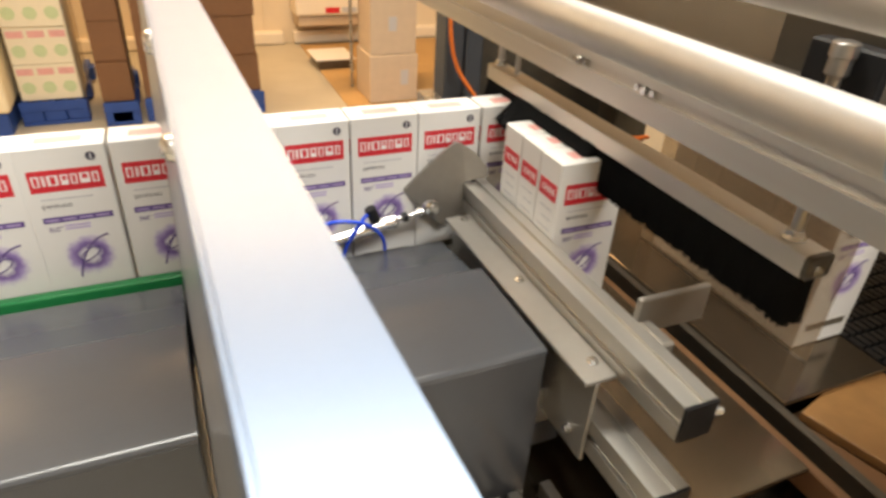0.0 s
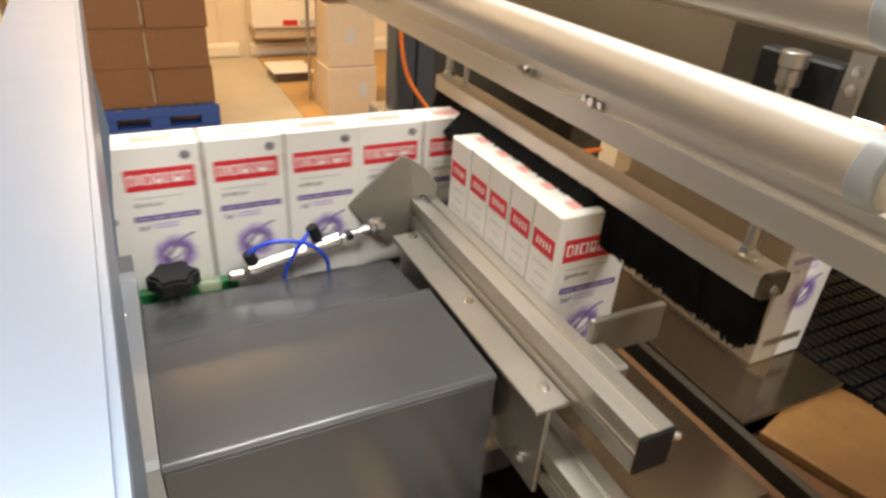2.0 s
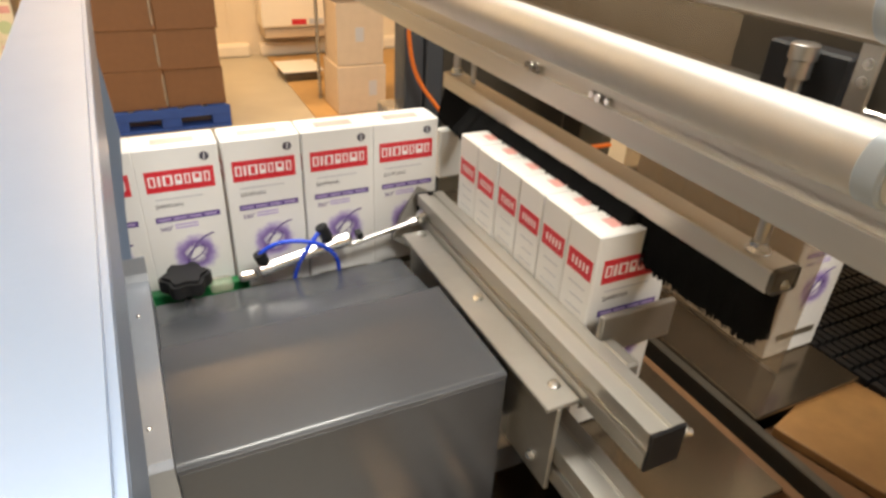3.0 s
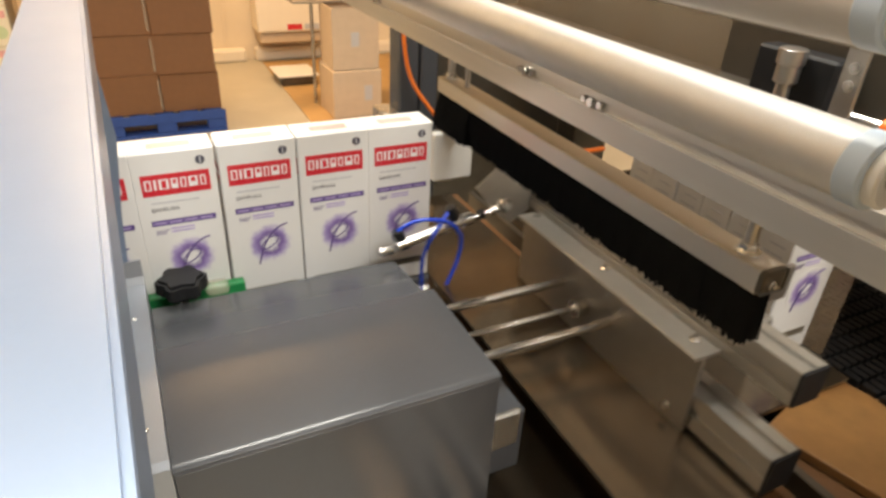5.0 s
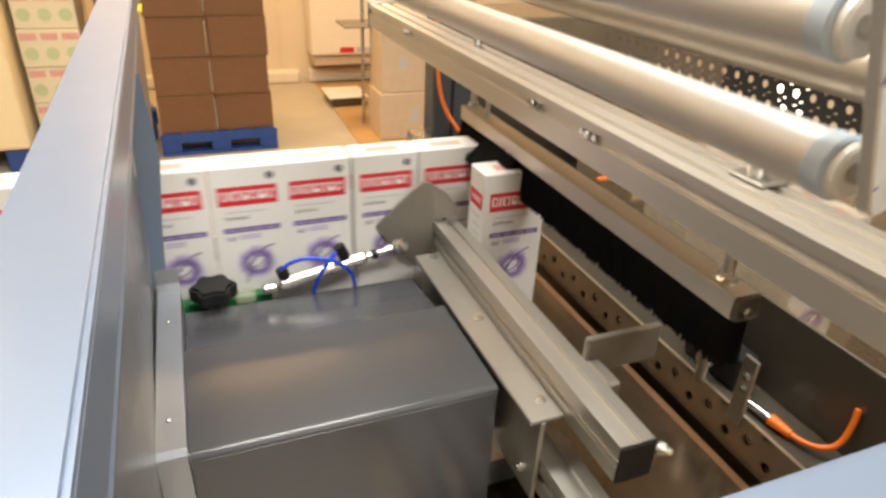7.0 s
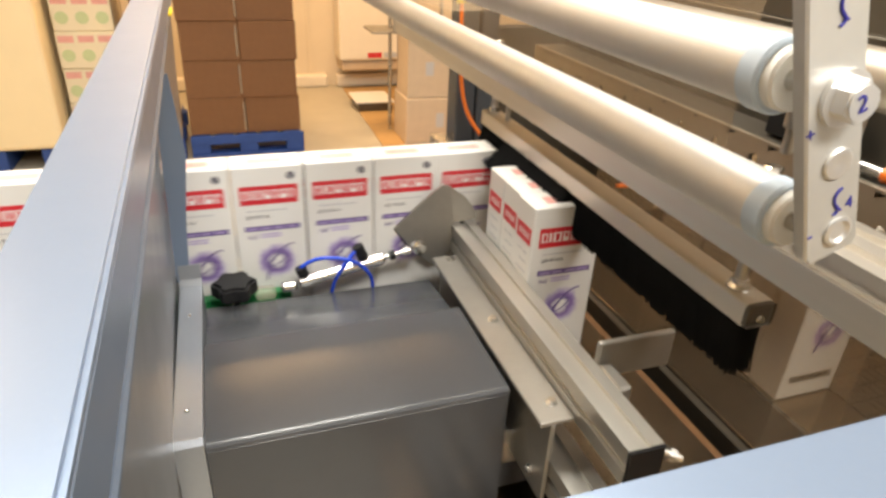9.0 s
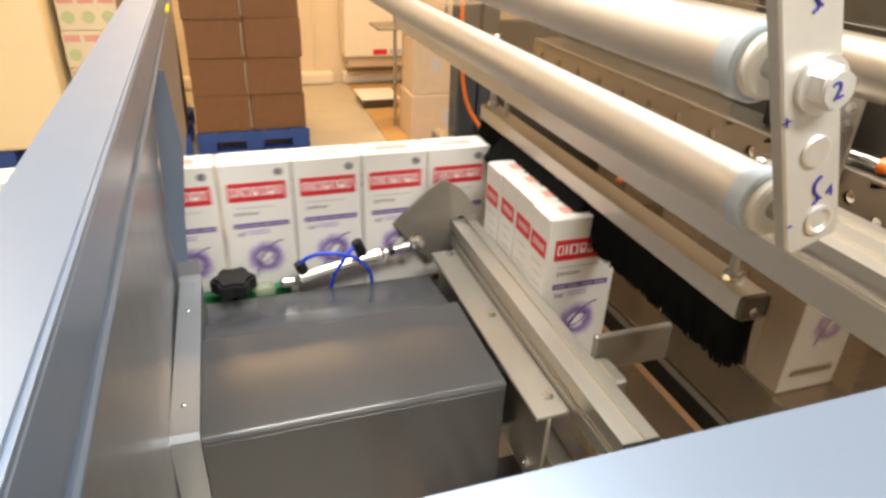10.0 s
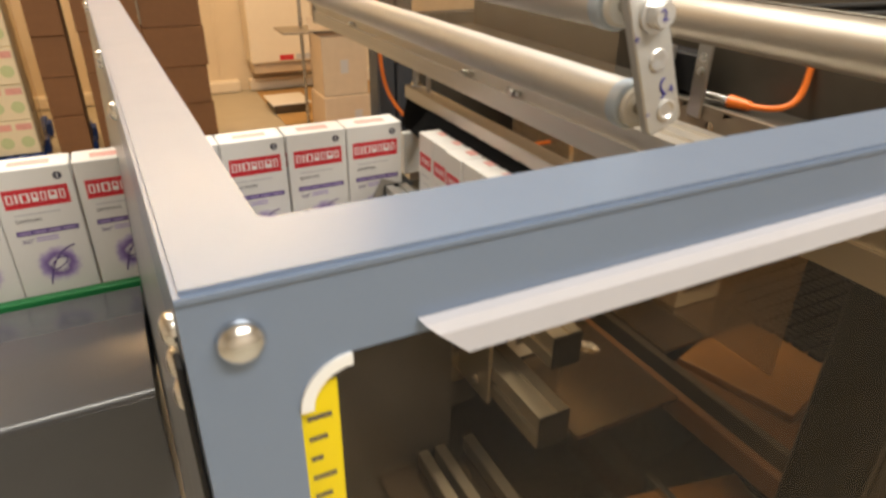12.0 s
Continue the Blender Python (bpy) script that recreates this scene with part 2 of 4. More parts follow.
# ---- the room ----
FLOOR_Z = -0.85
floor = tagged(link("floor", block((-4, -3.5, FLOOR_Z - 0.1), (4, 4.7, FLOOR_Z)), FLOOR), "worn cream painted concrete factory floor", "floor", kind="structure")
wall_n = tagged(link("wall_north", block((-4, 4.6, FLOOR_Z), (4, 4.75, 2.2)), WALL), "cream painted wall of insulated panels", "wall", kind="structure")
for x in (-2.0, -0.62, 0.42, 1.5, 2.6):
    part("panel_joint", block((x - 0.012, 4.592, FLOOR_Z + 0.12), (x + 0.012, 4.6, 2.15), 0.002), WALL, wall_n)
# unseen walls and ceiling close the room; white chosen to bounce cooler light
tagged(link("wall_south", block((-4, -3.65, FLOOR_Z), (4, -3.5, 2.2)), BOUNCE_WALL), "unseen factory wall, pale for cooler bounce light", "wall", kind="structure")
tagged(link("wall_west", block((-4.15, -3.65, FLOOR_Z), (-4, 4.75, 2.2)), BOUNCE_WALL), "unseen factory wall, white for cooler bounce light", "wall", kind="structure")
tagged(link("wall_east", block((4, -3.65, FLOOR_Z), (4.15, 4.75, 2.2)), BOUNCE_WALL), "unseen factory wall, white for cooler bounce light", "wall", kind="structure")
tagged(link("ceiling", block((-4.15, -3.65, 2.2), (4.15, 4.75, 2.3)), BOUNCE_WALL), "unseen ceiling, white for cooler bounce light", "ceiling", kind="structure")
tagged(link("baseboard", block((-4, 4.52, FLOOR_Z), (0.55, 4.6, FLOOR_Z + 0.1), 0.02, 2), material("baseboard_white", (0.78, 0.7, 0.58), 0.5, 0, 0.05, 20, 0.03)),
       "white rounded plastic skirting along the wall", "baseboard", kind="structure")
tagged(link("baseboard", block((0.62, 4.52, FLOOR_Z), (4, 4.6, FLOOR_Z + 0.1), 0.02, 2), bpy.data.materials["baseboard_white"]),
       "white rounded plastic skirting along the wall", "baseboard", kind="structure")
mat_bm = bmesh.new()
prism(mat_bm, [(0.66, 4.5), (2.2, 4.5), (2.2, 2.2), (0.62, 2.2), (0.64, 3.4)], "z", FLOOR_Z, FLOOR_Z + 0.006)
tagged(link("cardboard_sheet", mat_bm, MAT_CARD), "flattened brown cardboard sheet laid over the floor", "cardboard")

# ---- background things ----
def pallet(at, w, d):
    p = thing("pallet", "blue painted wooden pallet on the floor", "pallet", at, "pallets on the floor")
    for i in range(5):
        x = w * i / 5 + 0.01
        part("top_board", block((x, 0, 0.10), (x + w / 5 - 0.03, d, 0.125), 0.004), BLUE_PALLET, p)
    part("front_board", block((0.0, -0.004, 0.072), (w, 0.0, 0.1245), 0.003), BLUE_PALLET, p)
    part("runner", block((0.0, -0.003, 0.0), (w, 0.098, 0.018), 0.003), BLUE_PALLET, p)
    for x in (0, w / 2 - 0.05, w - 0.1):
        for y in (0.0, d / 2 - 0.05, d - 0.1):
            part("foot_block", block((x, y + 0.001, 0.0185), (x + 0.1, y + 0.1, 0.0995), 0.004), BLUE_PALLET, p)
    return p


def stacked_case(at, w, d, h, mat, label, tape=True):
    c = thing("cardboard_case", label, "carton", at, "cases stacked on pallets")
    part("case_body", block((0, 0, 0), (w, d, h), 0.0025, 1), mat, c)
    if tape == 2:
        part("tape_strip", block((w / 2 - 0.02, -0.0015, h * 0.78), (w / 2 + 0.02, 0.0, h), 0), TAN_CARD, c)
        part("lid_seam", block((w / 2 - 0.002, 0.02, h), (w / 2 + 0.002, d - 0.02, h + 0.0012)), GOLD_INK, c)
    return c


pallet((-0.46, 3.02, FLOOR_Z), 0.62, 0.8)
rng = random.Random(5)
for lev in range(6):
    for k in range(2):
        j = rng.uniform(-0.006, 0.006)
        stacked_case((-0.452 + 0.298 * k + j, 3.03 + rng.uniform(-0.012, 0.012), FLOOR_Z + 0.126 + 0.203 * lev), 0.2965, 0.36, 0.2026, BROWN_CARD,
                     "brown cardboard case stacked on a blue pallet")
# pale strips imitate the sheen of the wrap along the case seam
for lev in range(5):
    tape = thing("shrink_gloss_strip", "thin clear film strip imitating wrap sheen down brown cases", "tape", (-0.160 + rng.uniform(-0.004, 0.004), 3.012, FLOOR_Z + 0.15 + 0.203 * lev))
    part("tape", block((-0.006, -0.0005, 0), (0.006, 0.0005, 0.16)), WRAP, tape)
pallet((-0.66, 3.0, FLOOR_Z), 0.17, 0.7)
for lev in range(5):
    stacked_case((-0.655, 3.02 + rng.uniform(-0.01, 0.01), FLOOR_Z + 0.126 + 0.2 * lev), 0.15, 0.34, 0.198, BROWN_CARD, "plain brown cardboard case on a blue pallet")
pallet((-1.05, 3.1, FLOOR_Z), 0.31, 0.8)


def printed_case(at, w, d, h):
    c = thing("printed_case", "cream carton with pale red bands and green round marks", "carton", at, "printed cartons on a pallet")
    part("case_body", block((0, 0, 0), (w, d, h), 0.003), material("cream_card", (0.74, 0.66, 0.50), 0.55, 0, 0.04, 40, 0.02) if "cream_card" not in bpy.data.materials else bpy.data.materials["cream_card"], c)
    for k in range(3):
        x = w * (k + 0.5) / 3
        part("red_band", block((x - w * 0.13, -0.001, h * 0.72), (x + w * 0.13, 0, h * 0.9)), PALE_RED, c)
        bm = bmesh.new()
        lathe(bm, (x, 0, h * 0.36), (0, -1, 0), [(0, h * 0.17), (0.001, h * 0.17), (0.001, h * 0.09)], 18)
        part("green_mark", bm, material("green_print", (0.50, 0.58, 0.34), 0.5, 0, 0.1, 50, 0) if "green_print" not in bpy.data.materials else bpy.data.materials["green_print"], c)
    return c


for lev in range(7):
    for k in range(1, 2):
        printed_case((-1.31 + 0.28 * k, 3.12 + rng.uniform(-0.01, 0.01), FLOOR_Z + 0.126 + 0.182 * lev), 0.277, 0.3, 0.18)
load = thing("wrapped_load", "tall cream pallet load wrapped in clear film", "pallet load", (-1.72, 2.95, FLOOR_Z))
part("load_block", block((0, 0, 0.12), (0.66, 0.8, 1.75), 0.02, 2), material("cream_load", (0.78, 0.66, 0.45), 0.5, 0, 0.05, 7, 0.05), load)
for k in range(3):
    part("load_foot", block((0.02 + 0.26 * k, 0.02, 0), (0.12 + 0.26 * k, 0.78, 0.119), 0.004), BLUE_PALLET, load)
wrap = thing("stretch_wrap", "loose clear stretch film round a pallet load", "plastic film")
for i in range(5):
    z0, z1 = FLOOR_Z + 0.128 + i * 0.22, FLOOR_Z + 0.128 + (i + 1) * 0.22 - 0.002
    j = rng.uniform(0, 0.012)
    part("wrap_turn", block((-0.752 + j, 3.10, z0), (-0.742 + j, 3.46, z1), 0.004), WRAP, wrap)

tc = thing("upright_carton", "open tall pale cardboard carton on another carton", "carton", (0.785, 3.02, FLOOR_Z + 0.29), "pale cartons by the stand")
part("carton_wall", block((0, 0, 0), (0.28, 0.006, 0.34)), TAN_CARD, tc)
part("carton_wall", block((0, 0.244, 0), (0.28, 0.25, 0.34)), TAN_CARD, tc)
part("carton_wall", block((0, 0.0065, 0), (0.006, 0.2435, 0.34)), TAN_CARD, tc)
part("carton_wall", block((0.274, 0.0065, 0), (0.28, 0.2435, 0.34)), TAN_CARD, tc)
part("carton_floor", block((0.0065, 0.0065, 0.0), (0.2735, 0.2435, 0.006)), TAN_CARD, tc)
fl = part("flap", block((0.0, -0.004, 0.0), (0.28, 0.0, 0.09)), TAN_CARD, tc)
fl.location, fl.rotation_euler = (0, 0.25, 0.34), (radians(-18), 0, 0)
part("handling_mark", block((0.11, -0.0012, 0.13), (0.16, 0, 0.21)), GREY_INK, tc)
bc = thing("lower_carton", "closed pale cardboard carton under another carton", "carton", (0.775, 3.0, FLOOR_Z + 0.006), "pale cartons by the stand")
part("carton_body", block((0, 0, 0), (0.30, 0.29, 0.28), 0.004), TAN_CARD, bc)
part("handling_mark", block((0.19, -0.0012, 0.1), (0.24, 0, 0.19)), GREY_INK, bc)
st = thing("metal_stand", "thin chrome pole stand with a small shelf", "stand", (0.76, 3.35, FLOOR_Z + 0.006))
for x in (0, 0.33):
    part("pole", rod(bmesh.new(), (x, 0, 0), (x, 0, 1.0), 0.011, 14), STEEL, st, smooth=True)
part("shelf", block((-0.14, -0.12, 0.62), (0.4, 0.12, 0.635), 0.003), ALU_DULL, st)
tr = thing("paper_tray", "white paper sheets on a dark floor tray", "tray", (0.62, 3.75, FLOOR_Z + 0.006))
part("tray", block((0.02, 0.02, 0), (0.26, 0.28, 0.06), 0.01), DARK_STEEL, tr)
part("paper", block((0, 0, 0.061), (0.28, 0.3, 0.072), 0.003), WHITE_CARD, tr)
bx = thing("wall_cabinet", "white wall cabinet with a red lower label", "cabinet", (0.62, 4.35, FLOOR_Z + 0.16))
part("cabinet_body", block((0, 0, 0.08), (0.5, 0.23, 0.75), 0.015, 2), material("cabinet_white", (0.8, 0.72, 0.6), 0.5, 0, 0.04, 20, 0.02), bx)
part("cabinet_foot", block((0.02, 0.02, 0.0), (0.48, 0.23, 0.078), 0.01), TAN_CARD, bx)
part("red_label", block((0.22, -0.001, 0.1), (0.33, 0.0, 0.14)), RED, bx)
part("grey_label", block((0.35, -0.001, 0.1), (0.46, 0.0, 0.14)), GREY_INK, bx)

# ---- conveyor and covers ----
conv = thing("infeed_conveyor", "grey infeed conveyor with a green guide strip", "conveyor", (0, 0, 0))
part("belt", block((-0.95, -0.004, -0.012), (0.0, 0.06, -0.001), 0.002), material("belt_grey", (0.10, 0.10, 0.10), 0.6, 0, 0.1, 60, 0.05), conv)
part("belt_frame", block((-0.95, -0.01, -0.08), (0.0, 0.07, -0.0125), 0.003), STEEL, conv)
part("green_guide", block((-0.95, -0.016, 0.030), (-0.215, -0.004, 0.048), 0.002, 2), GREEN, conv, "bright green plastic guide strip")
part("rear_guide", block((-0.95, 0.046, 0.06), (-0.05, 0.056, 0.09), 0.003), STEEL, conv)
for x in (-0.9, -0.6, -0.36, -0.24):
    part("guide_stem", rod(bmesh.new(), (x, -0.014, -0.05), (x, -0.014, 0.031), 0.004, 12), STEEL, conv, smooth=True)
knob = thing("clamp_knob", "black plastic star knob on a clear clamp", "knob", (-0.275, -0.035, 0.062))
kb = bmesh.new()
ring = []
for i in range(36):
    a = 2 * math.pi * i / 36
    r = 0.021 + 0.0025 * math.cos(6 * a)
    ring.append((r * math.cos(a), r * math.sin(a)))
prism(kb, ring, "z", 0.0, 0.018)
bmesh.ops.bevel(kb, geom=[e for e in kb.edges if abs(e.verts[0].co.z - e.verts[1].co.z) < 1e-6], offset=0.003, segments=2, affect="EDGES")
part("grip", kb, BLACK, knob, smooth=True)
part("stud", rod(bmesh.new(), (0, 0.012, -0.06), (0, 0.012, 0.0), 0.005, 14), CHROME, knob, smooth=True)
part("clamp_block", block((0.020, -0.008, -0.008), (0.042, 0.008, 0.004), 0.004, 2), WRAP, knob, "clear plastic clamp")


def bent(path, t):
    """Closed outline of a sheet of thickness t below a path."""
    low = []
    for i, p in enumerate(path):
        a, b = path[max(i - 1, 0)], path[min(i + 1, len(path) - 1)]
        d = Vector((b[0] - a[0], b[1] - a[1])).normalized()
        low.append((p[0] + d.y * t, p[1] - d.x * t))
    return list(path) + low[::-1]


def cover(x0, x1, label):
    """Folded sheet-metal cover: a lid that bends down towards the belt, with front and end sheets."""
    c = thing("machine_cover", label, "cover", (0, 0, 0), "sheet metal covers")
    bend = [(-0.146 + 0.0018 * i, 0.0805 - 0.00017 * i * i * 1.35) for i in range(9)]
    path = [(-0.272, 0.0745), (-0.2715, 0.0770), (-0.2695, 0.0785), (-0.266, 0.0790)] + bend + [(-0.044, 0.0550), (-0.0405, 0.0530), (-0.0395, 0.050)]
    bm = bmesh.new()
    prism(bm, bent(path, 0.0016), "x", x0, x1)
    part("cover_lid", bm, GREY_PAINT, c, smooth=True)
    part("front_sheet", block((x0 + 0.0004, -0.2716, -0.16), (x1 - 0.0004, -0.2700, 0.0738), 0.0004), GREY_PAINT, c)
    part("rear_sheet", block((x0 + 0.0004, -0.0412, -0.16), (x1 - 0.0004, -0.0396, 0.0495), 0.0004), GREY_PAINT, c)
    for xa in (x0, x1 - 0.0016):
        bm = bmesh.new()
        prism(bm, [(-0.2698, -0.16)] + [(y, z - 0.0019) for y, z in path[3:-2]] + [(-0.0414, -0.16)], "x", xa + 0.0003, xa + 0.0013)
        part("end_sheet", bm, GREY_PAINT, c)
    return c


cover(-0.3050, -0.063, "dark grey painted folded steel machine cover")
cover(-0.95, -0.336, "dark grey painted folded steel cover beside the guard")
sm = thing("small_cover", "grey steel bracket box under the cover", "cover", (0, 0, 0))
part("bracket_body", block((-0.0615, -0.255, -0.06), (-0.02, -0.06, 0.012), 0.003), GREY_PAINT, sm)
part("bracket_edge", block((-0.0615, -0.262, -0.02), (-0.03, -0.2555, 0.02), 0.002), STEEL, sm)

# ---- guard frame round the operator's corner ----
ZT = 0.36
guard = thing("guard_frame", "blue-grey painted steel guard frame with clear window", "guard", (0, 0, 0))
bm = bmesh.new()
rc = 0.004
fillet = [(-0.2948 + rc - rc * math.cos(a), -0.5885 + rc - rc * math.sin(a)) for a in [radians(9 * i) for i in range(11)]]
prism(bm, [(-0.318, -0.6175), (0.75, -0.6175), (0.75, -0.5885)] + fillet[::-1] + [(-0.2948, 0.75), (-0.318, 0.75)], "z", ZT - 0.0025, ZT)
bmesh.ops.bevel(bm, geom=[e for e in bm.edges if min(v.co.z for v in e.verts) > ZT - 0.001], offset=0.0012, segments=2, affect="EDGES")
part("top_rail", bm, RAIL_PAINT, guard, "blue-grey painted rail turning a welded corner")
part("left_lip", block((-0.2973, -0.583, ZT - 0.022), (-0.2948, 0.75, ZT - 0.0028), 0.0008), RAIL_PAINT, guard)
part("left_skin", block((-0.318, -0.6135, ZT - 0.060), (-0.3155, 0.75, ZT - 0.0028), 0.0008), RAIL_PAINT, guard)
part("corner_post", block((-0.318, -0.6135, ZT - 0.5), (-0.3155, -0.580, ZT - 0.0605), 0.0008), RAIL_PAINT, guard)
bm = bmesh.new()
prism(bm, [(-0.3180, ZT - 0.0605), (-0.3300, 0.0), (-0.3275, 0.0), (-0.3155, ZT - 0.0605)], "y", -0.5795, 0.75)
part("side_panel", bm, PANEL_PAINT, guard)
part("yellow_tag", block((-0.3005, 0.030, ZT - 0.026), (-0.2925, 0.075, ZT - 0.0235), 0.0006), YELLOW, guard, "small yellow tag")
part("inner_return", block((-0.3030, -0.588, ZT - 0.040), (-0.3005, 0.75, ZT - 0.0225), 0.0008), RAIL_PAINT, guard)
part("inner_ledge", block((-0.315, -0.588, ZT - 0.0445), (-0.2985, 0.75, ZT - 0.0405), 0.001), RAIL_PAINT, guard)
part("front_lip", block((-0.288, -0.591, ZT - 0.022), (0.75, -0.5885, ZT - 0.0028), 0.0008), RAIL_PAINT, guard)
# front plate with a rounded window
bm = bmesh.new()
wx0, wz1, rad = -0.2965, ZT - 0.0245, 0.013
inner = [(0.72, wz1)] + [(wx0 + rad + rad * math.cos(a), wz1 - rad + rad * math.sin(a)) for a in [radians(90 + 9 * i) for i in range(11)]] + [(wx0, ZT - 0.48)]
outer = [(-0.318, ZT - 0.48), (-0.318, ZT - 0.003), (0.75, ZT - 0.003), (0.75, wz1 - 0.0)]
prism(bm, [(0.75, wz1)] + inner[1:] + outer[:3], "y", -0.6165, -0.6140)
part("front_plate", bm, RAIL_PAINT, guard)
win = part("window_pane", block((wx0 - 0.004, -0.6125, ZT - 0.5), (0.74, -0.6095, wz1 + 0.003)), PANE, guard, "smoked clear acrylic window")
win.visible_shadow = False
bm = bmesh.new()
prism(bm, [(wx0 + rad + (rad + e) * math.cos(a), wz1 - rad + (rad + e) * math.sin(a)) for e, rng_a in ((0.0, range(0, 11)), (-0.003, range(10, -1, -1))) for a in [radians(90 + 9 * i) for i in rng_a]], "y", -0.6175, -0.6128)
part("window_seal", bm, WHITE_PLASTIC, guard, "grey rubber window seal")
bm = bmesh.new()
prism(bm, [(-0.6215, 0.3295), (-0.6215, 0.3370), (-0.6200, 0.3395), (-0.6168, 0.3400), (-0.6168, 0.3285)], "x", -0.267, 0.72)
for v in bm.verts:
    if v.co.x < -0.26:
        v.co.x += (0.340 - v.co.z) * 1.1
part("edge_trim", bm, material("trim_white", (0.48, 0.48, 0.52), 0.45, 0, 0.05, 90, 0.03), guard, "white plastic edge trim strip")
part("warning_sticker", block((wx0 + 0.0005, -0.6135, wz1 - 0.075), (wx0 + 0.010, -0.6127, wz1 - 0.009), 0), YELLOW, guard, "yellow warning sticker with dark marks")
for k in range(7):
    part("sticker_mark", block((wx0 + 0.002, -0.6140, wz1 - 0.0190 - 0.0065 * k), (wx0 + 0.0080 - 0.0015 * (k % 3), -0.6136, wz1 - 0.0180 - 0.0065 * k)), INK, guard)


def dome(name, at, axis, r, parent):
    bm = bmesh.new()
    lathe(bm, at, axis, [(0, r), (r * 0.2, r), (r * 0.45, r * 0.9), (r * 0.68, r * 0.62), (r * 0.78, r * 0.28)], 20)
    return part(name, bm, CHROME, parent, smooth=True)


dome("dome_bolt", (-0.307, -0.6167, ZT - 0.014), (0, -1, 0), 0.0052, guard)
for y, z in ((-0.600, 0.018), (-0.600, 0.027), (-0.600, 0.036), (-0.42, 0.014), (-0.30, 0.012), (-0.285, 0.018), (-0.05, 0.012), (0.0, 0.016), (0.06, 0.012), (0.3, 0.012), (0.33, 0.012)):
    dome("side_bolt", (-0.3182, y, ZT - z), (-1, 0, 0), 0.0042, guard)
hg = part("hinge", block((-0.3200, -0.612, ZT - 0.075), (-0.3183, -0.606, ZT - 0.020), 0.0005), BLACK, guard, "black hinge plate")
# the corner is a little out of square: the side rail leans outwards as it runs back
for ob in guard.children:
    for v in ob.data.vertices:
        v.co.x += 0.006 - 0.022 * (v.co.y + 0.62)
        v.co.y -= 0.005
bm = bmesh.new()
prism(bm, [(-0.3295, 0.086), (-0.317, 0.086), (-0.312, 0.150), (-0.303, 0.220), (-0.308, 0.295), (-0.3215, 0.295), (-0.3245, 0.220)], "y", -0.0370, -0.0345)
part("gusset_panel", bm, RAIL_PAINT, guard, "blue-grey painted gusset plate")
# folded flange at the end of the cover, under the side guard
post = thing("cover_flange", "folded grey steel flange beside the machine cover", "flange", (0, 0, 0))
bm = bmesh.new()
prism(bm, [(-0.270, -0.16), (-0.270, 0.080), (-0.266, 0.0845), (-0.140, 0.0850), (-0.046, 0.0850), (-0.040, 0.090), (-0.0375, 0.105), (-0.0355, 0.105), (-0.0375, 0.088), (-0.0375, -0.16)], "x", -0.3265, -0.3055)
part("flange_sheet", bm, PANEL_PAINT, post)
for y in (-0.235, -0.10):
    dome("flange_rivet", (-0.317, y, 0.0849), (0, 0, 1), 0.002, post)

# ---- cartons ----
W, D, H = 0.075, 0.038, 0.19


